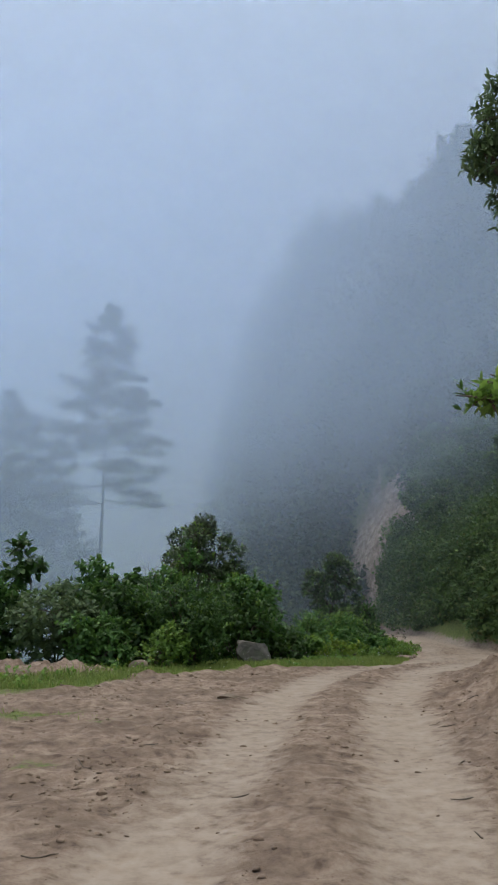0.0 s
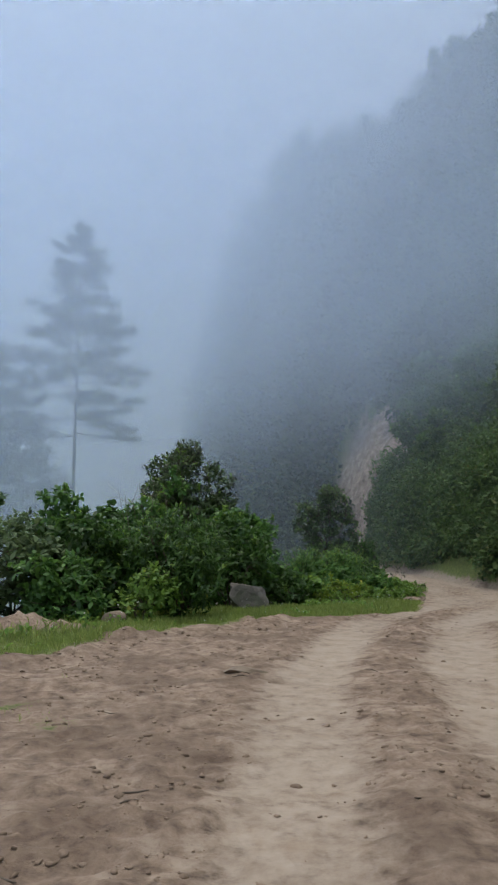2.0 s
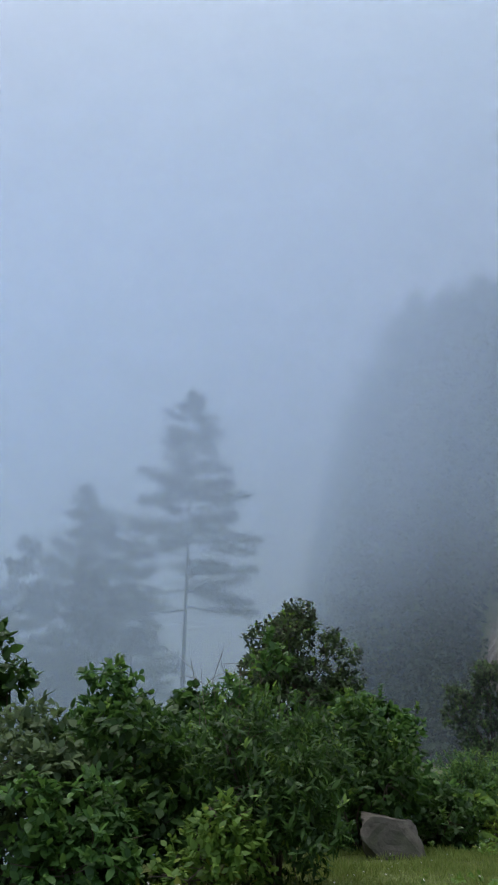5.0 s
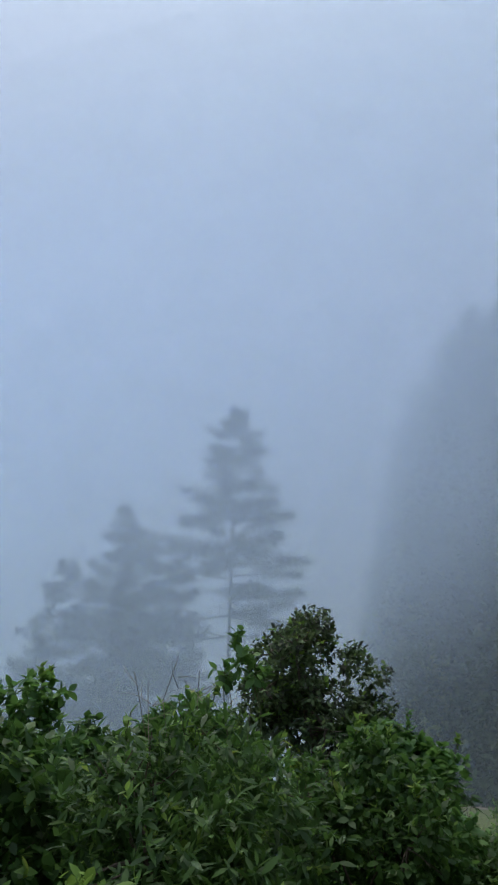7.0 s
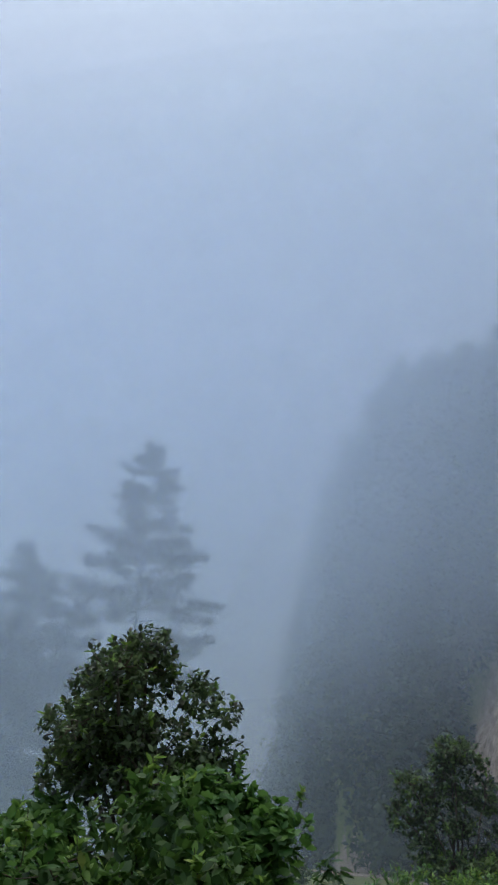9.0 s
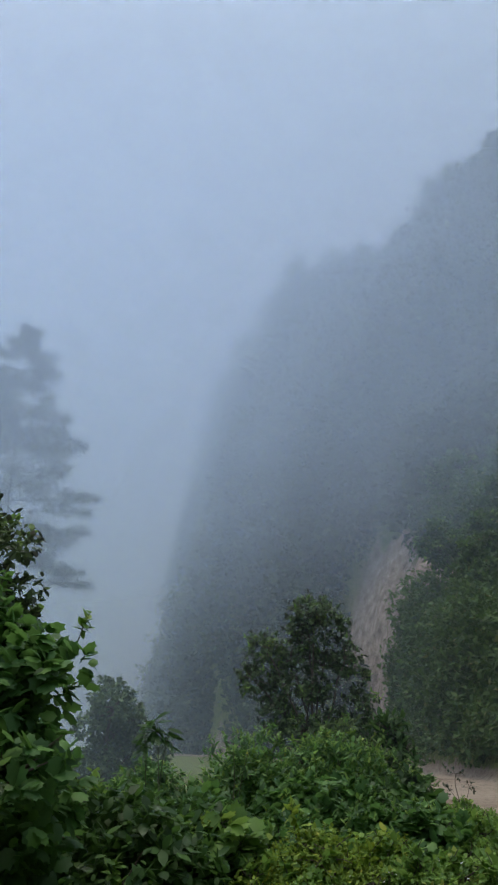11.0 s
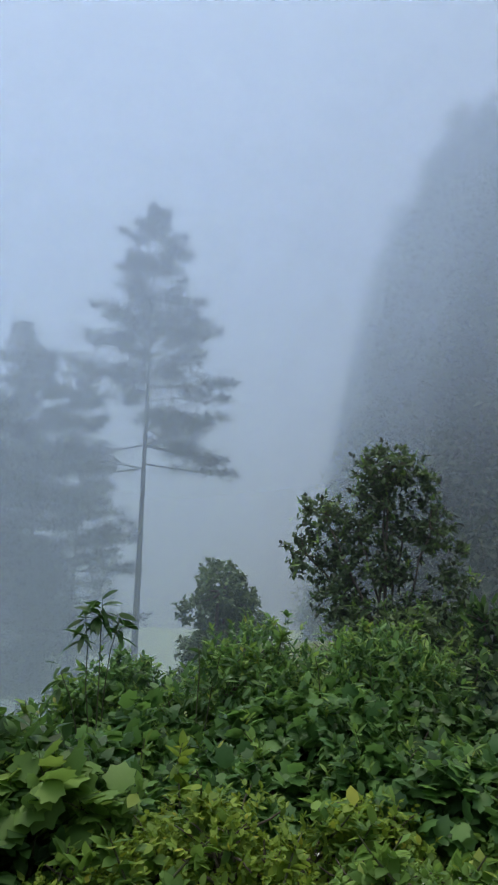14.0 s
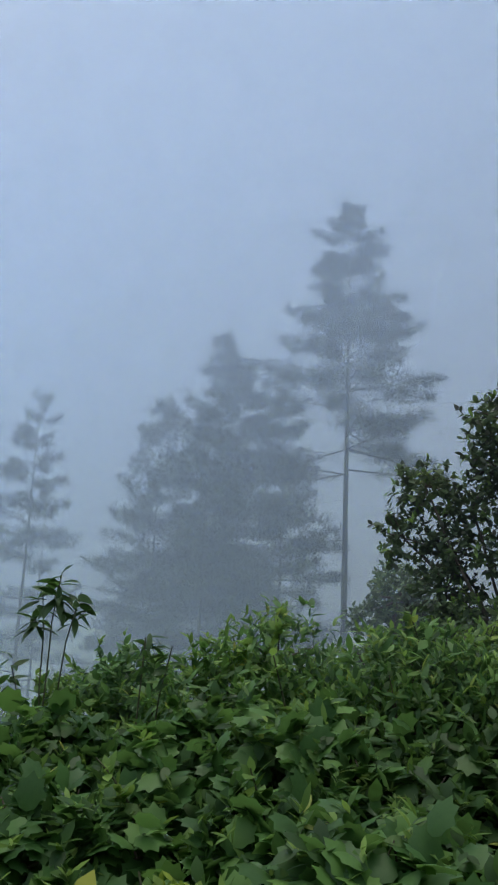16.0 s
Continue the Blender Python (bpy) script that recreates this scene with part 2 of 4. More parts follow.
def land(x, y):
    """Height of the land, and how far it is wheel track, turf and bare scar."""
    x, y = np.asarray(x, float), np.asarray(y, float)
    mid = np.interp(y, ROAD_Y, ROAD_X)
    slope = np.gradient(np.interp(np.linspace(-60, 90, 1500), ROAD_Y, ROAD_X), np.linspace(-60, 90, 1500))
    lean = np.interp(y, np.linspace(-60, 90, 1500), slope)
    side = (x - mid) / np.sqrt(1 + lean * lean) + 0.12 * wave(x, y, 0.5, 3)
    ragged = 0.35 * wave(x, y, 0.9, 5) + 0.2 * wave(x, y, 2.6, 6)
    left = edge(y) - x + ragged
    base = np.interp(y, (-60, 0, 8, 14, 20, 27, 33, 39, 46, 60, 100), (0, 0, 0.02, 0.1, -0.02, -0.28, -0.1, 0.08, 0.0, -0.2, -0.5))
    track = np.maximum(np.exp(-((side + 0.83) / 0.46) ** 4), np.exp(-((side - 0.83) / 0.52) ** 4))
    track = np.maximum(track, smooth(19, 24, y) * smooth(2.1, 1.5, np.abs(side)) * (0.75 + 0.25 * wave(x, y, 0.8, 7)))
    turf = smooth(-0.2, 0.35, left) * smooth(11, 13.5, y)
    heap = np.exp(-(((x + 4.4) / 2.0) ** 2 + ((y - 15.2) / 0.9) ** 2))
    turf = turf * (1 - smooth(0.2, 0.6, heap))
    patch = smooth(0.2, 0.75, rough(x, y, 0.75, 31, 4)) * smooth(-1.3, -2.1, x) * smooth(0.5, 2, y) * (1 - smooth(12, 14, y))
    lumps = rough(x, y, 1.7, 11, 4)
    crumbs = np.abs(rough(x, y, 4.2, 21, 2))
    crumbs = np.maximum(crumbs, 0.9 * np.abs(rough(x + 0.3 * y, y, 2.9, 25, 3)))
    track = track * np.clip(0.8 + 0.5 * rough(x, y, 0.55, 71, 3), 0, 1)
    loose = (1 - track) * (1 - turf * 0.7)
    h = base + loose * (0.036 * lumps + 0.055 * crumbs + 0.03 * np.abs(wave(x, y, 6.5, 73)) + 0.02 * wave(x, y, 3.3, 74) + 0.035 * np.abs(rough(x, y, 6.8, 75, 2)) * (0.4 + 1.2 * smooth(-0.2, 0.5, wave(x, y, 0.8, 76)))) + track * 0.012 * lumps - 0.028 * track
    h = h + 0.02 * np.exp(-(side / 0.42) ** 2) * smooth(22, 16, y)
    # thrown-up earth along both sides of the road and at the turn-out
    h = h + 0.08 * np.exp(-((left - 0.1) / 0.5) ** 2) * smooth(11, 13, y) * smooth(20, 17, y) * (1 + lumps)
    h = h + 0.2 * np.exp(-(((x + 4.4) / 2.0) ** 2 + ((y - 15.2) / 0.9) ** 2)) * (1 + 0.8 * lumps + crumbs)
    h = h + 0.26 * np.exp(-(((side - 2.6) / 0.75) ** 2)) * smooth(4, 8, y) * smooth(19, 15, y) * (0.7 + lumps + 1.2 * crumbs)
    # the slope below the road falls into the valley
    drop = smooth(0.5, 26, left - 3.2) * smooth(14, 40, y) * 7 + smooth(0.2, 3.5, left - 0.4) * smooth(22, 27, y) * 0.35
    h = h - drop - 9 * smooth(8, 60, left) * smooth(20, 70, y)
    # the mountain
    far = smooth(64, 74, y)
    d = np.maximum(x - foot(y) + (0.8 + 0.9 * far) * wave(x, y, 0.12, 41) + 2.2 * far * wave(x, y, 0.06, 43) + 0.3 * wave(x, y, 0.5, 42), 0)
    bank = np.interp(y, (-60, 30, 40, 48, 54, 60, 66, 76, 85, 95, 140, 300), (0.9, 0.9, 0.9, 2.2, 6.5, 8.0, 10, 19, 28, 33.5, 38, 24))
    wide = np.interp(y, (0, 45, 60, 80, 95), (1.0, 1.0, 1.1, 4.0, 7.0))
    rise = bank * (1 - np.exp(-d / wide)) + (0.9 + 0.4 * far) * d / (1 + d / (160 - 100 * far))
    rise = rise * (1 + (0.10 + 0.08 * far) * rough(x, y, 0.08, 51, 3)) + smooth(0.5, 3, d) * 0.5 * rough(x, y, 0.45, 55, 3)
    rise = rise * (1 + 0.13 * rough(x, y, 0.55, 57, 3) * smooth(48, 52, y) * smooth(68, 64, y))
    h = h + rise
    scar = smooth(50, 52.5, y + 1.3 * wave(x, y, 0.7, 63)) * smooth(69, 65, y) * smooth(0.05, 0.3, d) * smooth(4.9, 3.8, d + 1.5 * wave(x, y, 0.5, 61) + 0.7 * wave(x, y, 1.4, 62))
    green = np.clip(turf + patch * 0.8 + smooth(0.0, 0.3, d) * (1 - scar), 0, 1)
    return h, track * (1 - turf), green, scar


def height(x, y):
    return float(land(np.array([x]), np.array([y]))[0][0])


def steps(*runs):
    """Grid lines from runs of (from, to, spacing)."""
    out = []
    for a, b, s in runs:
        out.extend(np.linspace(a, b, max(2, int(round((b - a) / s)) + 1))[:-1])
    return np.array(out + [runs[-1][1]])


def quad_mesh(name, verts, quads, smooth_faces=True):
    """A mesh from numpy arrays of corners and of faces with one count of sides each."""
    me = bpy.data.meshes.new(name)
    n, k = quads.shape
    me.vertices.add(len(verts))
    me.vertices.foreach_set("co", np.ascontiguousarray(verts, dtype=np.float32).ravel())
    me.loops.add(n * k)
    me.loops.foreach_set("vertex_index", np.ascontiguousarray(quads, dtype=np.int32).ravel())
    me.polygons.add(n)
    me.polygons.foreach_set("loop_start", np.arange(0, n * k, k, dtype=np.int32))
    me.polygons.foreach_set("use_smooth", np.full(n, smooth_faces))
    me.update(calc_edges=True)
    return me


def sheet(nx, ny):
    i, j = np.meshgrid(np.arange(nx - 1), np.arange(ny - 1))
    a = (j * nx + i).ravel()
    return np.stack([a, a + 1, a + nx + 1, a + nx], 1)


def build_ground():
    xs = steps((-1500, -300, 300), (-300, -60, 40), (-60, -14, 2.3), (-14, -6, 0.4), (-6, 9, 0.075), (9, 14, 0.2), (14, 60, 1.0), (60, 140, 4), (140, 1500, 200))
    ys = steps((-1500, -200, 260), (-200, -20, 20), (-20, 1, 0.8), (1, 21, 0.07), (21, 30, 0.1), (30, 66, 0.35), (66, 130, 1.2), (130, 300, 12), (300, 1500, 200))
    X, Y = np.meshgrid(xs, ys)
    x, y = X.ravel(), Y.ravel()
    h, track, green, scar = land(x, y)
    me = quad_mesh("ground", np.stack([x, y, h], 1), sheet(len(xs), len(ys)))
    col = me.color_attributes.new("cover", "FLOAT_COLOR", "POINT")
    col.data.foreach_set("color", np.stack([track, green, scar, np.ones_like(track)], 1).astype(np.float32).ravel())
    me.materials.append(EARTH)
    return tagged(new("ground", me), "rutted pale dirt road and bare earth below a steep green mountainside", "ground", kind="structure")


build_ground()


# ---- drifting mist, in thin banks across the valley ----
def mist_bank(y, thick, top):
    xs, zs = np.linspace(-170, 170, 69), np.concatenate([np.linspace(-14, 30, 23), np.linspace(34, 150, 24)])
    X, Z = np.meshgrid(xs, zs)
    x, z = X.ravel(), Z.ravel()
    yy = y + 0.0008 * x * x
    me = quad_mesh("mist_bank", np.stack([x, yy, z], 1), sheet(len(xs), len(zs)))
    a = thick * (1 + 0.2 * wave(x, z, 0.04, y + 1) + 0.1 * wave(x, z, 0.1, y + 2))
    a = a * (1 - 0.75 * smooth(top * 0.35, top, z))
    west = smooth(2, -10, x) if y > 80 else smooth(-3, -13, x) if y > 50 else smooth(2, -9, x)
    a = a * (1 - (0.84 - 0.62 * west) * smooth(18, 4, z))
    att = me.attributes.new("thick", "FLOAT", "POINT")
    att.data.foreach_set("value", np.clip(a, 0, 1).astype(np.float32))
    me.materials.append(MIST)
    ob = new("mist_bank", me)
    return tagged(ob, "thin pale blue-grey bank of drifting mist", "mist", kind="structure")


for y, thick, top in ((31, 0.07, 34), (37, 0.12, 44), (42, 0.14, 52), (45.5, 0.12, 56), (48.5, 0.14, 60), (52, 0.16, 68), (57, 0.17, 76), (63, 0.18, 84), (74, 0.17, 110), (83, 0.18, 130), (91, 0.18, 150), (99, 0.18, 160), (110, 0.2, 170)):
    mist_bank(y, thick, top)


# ---- plants: shapes ----
def lobed_leaf():
    """A broad leaf with five pointed lobes."""
    rim = [(0.0, 0.0)]
    for ang, r in ((-140, .55), (-112, .50), (-85, .72), (-62, .62), (-38, .88), (-20, .74), (0, 1.0), (20, .74), (38, .88), (62, .62), (85, .72), (112, .50), (140, .55)):
        a = radians(ang)
        rim.append((r * 0.66 * math.sin(a), 0.36 + r * 0.64 * math.cos(a)))
    v = [(x, y, -0.22 * y * y - 0.25 * x * x) for x, y in rim] + [(0, 0.36, 0.03)]
    c = len(v) - 1
    f = [(c, i, (i + 1) % c, (i + 1) % c) for i in range(c)]
    return np.array(v), np.array([q[:3] for q in f])


def plain_leaf(widths, droop=0.25):
    """A light leaf along +y: one curved blade without a midrib."""
    n = len(widths) - 1
    v = [(sgn * w, i / n, -droop * (i / n) ** 2 + 0.06 * sgn * w) for i, w in enumerate(widths) for sgn in (-1, 1)]
    return np.array(v), np.array([(2 * i, 2 * i + 1, 2 * i + 3, 2 * i + 2) for i in range(n)])


LANCE = plain_leaf((0.02, 0.15, 0.13, 0.004))
OVAL = plain_leaf((0.04, 0.29, 0.25, 0.01))
BLADE = (np.array([(-0.035, 0, 0), (0.035, 0, 0), (0.02, 0.6, -0.06), (0.0, 1, -0.25)]), np.array([(0, 1, 2, 3)]))
CARD = (np.array([(0, 0, 0), (0.3, 0.45, 0.05), (0, 1, -0.15), (-0.3, 0.45, 0.05)]), np.array([(0, 1, 2, 3)]))
SPRAY = (np.array([(0, 0, 0), (0.045, 0.5, 0), (0, 1, 0), (-0.045, 0.5, 0)]), np.array([(0, 1, 2, 3)]))
LOBED = lobed_leaf()


def unit(v):
    return v / np.maximum(np.linalg.norm(v, axis=-1, keepdims=True), 1e-9)


def leaf_frames(at, way, size, up=0.9, out=0.0):
    """Turns and places for leaves that start at 'at' and point along 'way', faces mostly up."""
    way = unit(way)
    lift = np.array([0, 0, up]) + out + rng.normal(0, 0.35, way.shape)
    nz = unit(lift - way * np.sum(lift * way, 1, keepdims=True))
    nx = np.cross(way, nz)
    return at, np.stack([nx, way, nz], 2) * np.asarray(size).reshape(-1, 1, 1)


def spread(shape, at, turn):
    """Copies of one leaf shape as corners and faces."""
    v, f = shape
    verts = np.einsum("nij,kj->nki", turn, v) + at[:, None, :]
    faces = f[None] + (np.arange(len(at)) * len(v))[:, None, None]
    return verts.reshape(-1, 3), faces.reshape(-1, f.shape[1])


def rosettes(tips, ways, per, size, shape, open_=0.9, up=0.9):
    """Leaves standing out around the twig tips."""
    n = len(tips)
    at = np.repeat(tips, per, 0)
    d = np.repeat(unit(ways), per, 0)
    at = at - d * rng.uniform(0, 0.9, (n * per, 1)) * size * 1.1
    way = d * rng.uniform(0.1, 0.8, (n * per, 1)) + unit(rng.normal(0, 1, (n * per, 3))) * open_
    return spread(shape, *leaf_frames(at, way, size * rng.uniform(0.45, 1.3, n * per), up, d * 0.8))


def lump_tips(lumps, density, shell=0.5):
    """Twig tips over the outsides of ellipsoids (x, y, z, r, rz)."""
    tips, ways = [], []
    for x, y, z, r, rz in lumps:
        n = max(3, int(density * r * (r + rz) * 6))
        d = unit(rng.normal(0, 1, (n, 3)) + np.array([0, 0, 0.35]))
        k = rng.uniform(shell, 1.08, (n, 1)) ** 0.6
        tips.append(np.array([x, y, z]) + d * k * np.array([r, r, rz]))
        ways.append(d + np.array([0, 0, 0.45]))
    return np.concatenate(tips), np.concatenate(ways)


def tube(points, radii, sides=6):
    p = np.array(points, float)
    t = unit(np.gradient(p, axis=0))
    a = unit(np.cross(t, np.array([0.31, 0.93, 0.21])))
    b = np.cross(t, a)
    ang = np.linspace(0, 2 * math.pi, sides, endpoint=False)
    r = np.asarray(radii, float)[:, None, None]
    v = p[:, None] + r * (a[:, None] * np.cos(ang)[None, :, None] + b[:, None] * np.sin(ang)[None, :, None])
    n = len(p)
    i, j = np.meshgrid(np.arange(sides), np.arange(n - 1))
    i, j = i.ravel(), j.ravel()
    k = (i + 1) % sides
    return v.reshape(-1, 3), np.stack([j * sides + i, j * sides + k, (j + 1) * sides + k, (j + 1) * sides + i], 1)


def joined(pieces):
    v, f, off = [], [], 0
    for pv, pf in pieces:
        v.append(pv)
        f.append(pf + off)
        off += len(pv)
    return np.concatenate(v), np.concatenate(f)


def limb(a, b, r0, r1, bend=0.15, n=6):
    a, b = np.array(a, float), np.array(b, float)
    t = np.linspace(0, 1, n)[:, None]
    length = np.linalg.norm(b - a)
    off = rng.normal(0, bend * length, 3)
    p = a + (b - a) * t + off * (t * (1 - t)) * 2 + rng.normal(0, 0.015 * length, (n, 3)) * t
    return tube(p, np.linspace(r0, r1, n))


def put(name, piece, material, parent=None, label=""):
    """One mesh object in world coordinates, under a thing if one is given."""
    me = quad_mesh(name, piece[0], piece[1])
    me.materials.append(material)
    ob = new(name, me)
    if parent:
        ob.parent = parent
        ob.matrix_parent_inverse = parent.matrix_basis.inverted()
    if label:
        ob["label"] = label
    return ob


def root(name, x, y, label, category, group="", sink=0.05):
    ob = new(name)
    ob.matrix_basis = pose(x, y, height(x, y) - sink)
    ob.empty_display_size = 0.2
    return tagged(ob, label, category, group)


def plant(name, x, y, lumps, material, shape, size, per, density, label, category, stems=5, stem_r=0.03, bark=BARK, shell=0.5, group="", extra=(), up=0.9, single=0, fork=0.0, sprigs=0):
    """A bush or small tree: stems from one base to the lumps of its crown, leaves about the twig tips, and some leaves as single parts."""
    base = root(name, x, y, label, category, group)
    z0 = base.matrix_basis.translation.z
    order = sorted(lumps, key=lambda l: -l[3])
    if fork:
        bole = [(x, y, z0), (x + 0.03 * fork, y, z0 + 0.35 * fork), (x - 0.02 * fork, y + 0.03 * fork, z0 + 0.7 * fork), (x, y, z0 + fork)]
        put("trunk", tube(bole, (stem_r * 1.9, stem_r * 1.5, stem_r * 1.35, stem_r * 1.2), 9), bark, base)
    for l in order[:stems]:
        foot_at = (x + rng.normal(0, 0.08), y + rng.normal(0, 0.08), z0) if not fork else (x, y, z0 + fork * rng.uniform(0.7, 1))
        stem = put("stem", limb(foot_at, (l[0], l[1], l[2]), stem_r * (0.7 if fork else 1), stem_r * 0.45, 0.12), bark, base)
        for _ in range(6):
            d = unit(rng.normal(0, 1, 3) + np.array([0, 0, 0.5]))
            put("twig", limb((l[0], l[1], l[2]), np.array(l[:3]) + d * np.array([l[3], l[3], l[4]]) * 0.9, stem_r * 0.4, stem_r * 0.12, 0.15, 4), bark, stem)
    tips, ways = lump_tips(lumps, density, shell)
    put("foliage", rosettes(tips, ways, per, size, shape, 0.9, up), material, base)
    for mat, shp, sz, pr, share in extra:
        pick = rng.random(len(tips)) < share
        shoots = put("young_growth", rosettes(tips[pick] + ways[pick] * 0.06, ways[pick], pr, sz, shp, 0.7), mat, base, "paler young leaves at the shoot tips")
        shoots["kind"] = "stuff"
    for _ in range(sprigs):
        l = lumps[int(rng.integers(len(lumps)))]
        a = np.array([l[0] + rng.normal(0, 0.3) * l[3], l[1] + rng.normal(0, 0.3) * l[3], l[2] + l[4] * 0.5])
        b = a + np.array([rng.normal(0, 0.14), rng.normal(0, 0.14), l[4] * 0.5 + rng.uniform(0.03, 0.24)])
        shoot = put("shoot", limb(a, b, 0.008, 0.004, 0.08, 4), GREEN_STEM, base)
        ts = rng.uniform(0.3, 1.0, (7, 1))
        tuft = rosettes(a + (b - a) * ts, np.tile(b - a, (7, 1)), 4, 0.11, OVAL, 1.3)
        put("shoot_leaves", tuft, LEAF_FRESH if rng.random() < 0.8 else material, shoot)
    if single:
        pick = rng.choice(len(tips), min(single, len(tips)), replace=False)
        at, turn = leaf_frames(tips[pick] + unit(ways[pick]) * 0.05, ways[pick] * 0.4 + unit(rng.normal(0, 1, (len(pick), 3))), size * rng.uniform(0.8, 1.25, len(pick)), up)
        me = quad_mesh("leaf", *[np.array(a) for a in shape])
        me.materials.append(material)
        for p, m in zip(at, turn):
            ob = new("leaf", me)
            ob.parent = base
            ob.matrix_parent_inverse = base.matrix_basis.inverted()
            ob.matrix_basis = Matrix.Translation(p) @ Matrix(m.tolist()).to_4x4()
    return base


def blobs(cx, cy, z0, z1, r, n, lump=0.55, flat=0.8):
    """Lumps of a rounded, uneven crown between two heights."""
    out = []
    mid, half = (z0 + z1) / 2, (z1 - z0) / 2
    for k in range(n):
        d = unit(rng.normal(0, 1, 3))
        q = lump * rng.uniform(0.65, 1.2)
        reach = rng.uniform(0.55, 1.0)
        out.append((cx + d[0] * reach * max(r - q * 0.5, 0.1), cy + d[1] * reach * max(r - q * 0.5, 0.1), mid + d[2] * reach * max(half - q * flat * 0.7, 0.1), q, q * flat))
    out.append((cx + rng.normal(0, 0.1), cy, z1 - lump * flat, lump, lump * flat))
    out.append((cx, cy, mid - half * 0.3, r * 0.66, half * 0.62))
    return out


# ---- bushes beside the turn-out ----
def bush(x, y, top, r, material, shape, size, n, label, per=6, density=13, **more):
    z0 = height(x, y)
    return plant("bush", x, y, blobs(x, y, z0 - 0.15, top, r, n, min(0.55, r * 0.55)), material, shape, size, per, density, label, "bush", group="roadside bushes", **more)


FRESH = ((LEAF_FRESH, LANCE, 0.11, 5, 0.10),)
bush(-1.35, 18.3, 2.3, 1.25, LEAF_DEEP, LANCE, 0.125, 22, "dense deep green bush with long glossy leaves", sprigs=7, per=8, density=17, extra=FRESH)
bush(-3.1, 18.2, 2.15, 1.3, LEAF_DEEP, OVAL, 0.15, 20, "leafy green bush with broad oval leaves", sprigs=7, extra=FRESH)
bush(-4.6, 18.2, 2.2, 1.4, LEAF_GREY, OVAL, 0.14, 20, "tangled grey-green bush at the turn-out")
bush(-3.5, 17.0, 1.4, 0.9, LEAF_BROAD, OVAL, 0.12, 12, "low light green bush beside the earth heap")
bush(-1.9, 17.2, 1.1, 0.7, LEAF_FRESH, OVAL, 0.10, 10, "low light green bush behind the pale stone")
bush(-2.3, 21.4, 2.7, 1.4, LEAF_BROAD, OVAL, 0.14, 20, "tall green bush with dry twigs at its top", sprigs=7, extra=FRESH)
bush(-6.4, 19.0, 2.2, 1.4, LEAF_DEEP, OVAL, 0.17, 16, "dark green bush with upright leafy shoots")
bush(-0.1, 25.2, 2.6, 1.25, LEAF_BROAD, LOBED, 0.16, 18, "rounded green bush with broad lobed leaves behind the grey rock", sprigs=4, per=6, density=15, single=40)
bush(1.6, 27.6, 0.75, 0.9, LEAF_DEEP, OVAL, 0.16, 14, "low deep green bush at the verge")
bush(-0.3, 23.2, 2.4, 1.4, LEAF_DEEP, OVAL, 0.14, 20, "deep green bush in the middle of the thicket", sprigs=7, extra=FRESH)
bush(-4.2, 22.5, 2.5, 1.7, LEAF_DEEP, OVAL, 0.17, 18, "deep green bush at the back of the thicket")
bush(-0.8, 26.9, 2.75, 1.4, LEAF_BROAD, LOBED, 0.18, 18, "broad-leaved green bush around the slender tree's foot", per=6, density=15, single=60)
bush(-4.4, 21.0, 2.85, 0.85, LEAF_BROAD, OVAL, 0.16, 14, "tall leafy bush with loose upright shoots", sprigs=8)
bush(-3.6, 24.2, 2.7, 1.3, LEAF_DEEP, LOBED, 0.2, 14, "dark broad-leaved bush at the back of the thicket", per=5, density=10)

bush(-2.9, 27.0, 2.3, 1.1, LEAF_BROAD, LOBED, 0.17, 14, "broad-leaved bush beside the slender tree", per=6, density=14)
bush(1.3, 26.3, 0.95, 0.9, LEAF_DEEP, OVAL, 0.13, 14, "low dark green bush between the rock and the bend", sprigs=4)

# slender tree above the thicket
plant("tree", -1.6, 27.4, blobs(-1.7, 27.4, 1.5, 4.95, 1.6, 32, 0.5), LEAF_GREY, OVAL, 0.11, 7, 22, "small dark tree with a rounded leafy crown", "tree", stems=12, stem_r=0.06, fork=1.6, extra=((LEAF_FRESH, OVAL, 0.12, 5, 0.1), (LEAF_DUSK, OVAL, 0.11, 5, 0.4)))
# tall soft shoot with big leaves in front of it
plant("sapling", -1.6, 20.9, [(-1.72, 20.9, 3.28, 0.11, 0.13), (-1.64, 20.9, 3.06, 0.22, 0.18), (-1.5, 21.0, 2.84, 0.22, 0.2), (-1.82, 20.8, 2.8, 0.17, 0.2)], LEAF_BROAD, OVAL, 0.14, 4, 30, "thin sapling with large light green leaves", "sapling", stems=3, stem_r=0.012, bark=GREEN_STEM)
plant("sapling", -6.5, 21, [(-6.5, 21, 3.2, 0.35, 0.45), (-6.2, 21, 2.6, 0.5, 0.4), (-6.7, 21, 2.2, 0.6, 0.5)], LEAF_DEEP, OVAL, 0.22, 5, 14, "upright dark sapling with sparse oval leaves", "sapling", stems=3, stem_r=0.025)
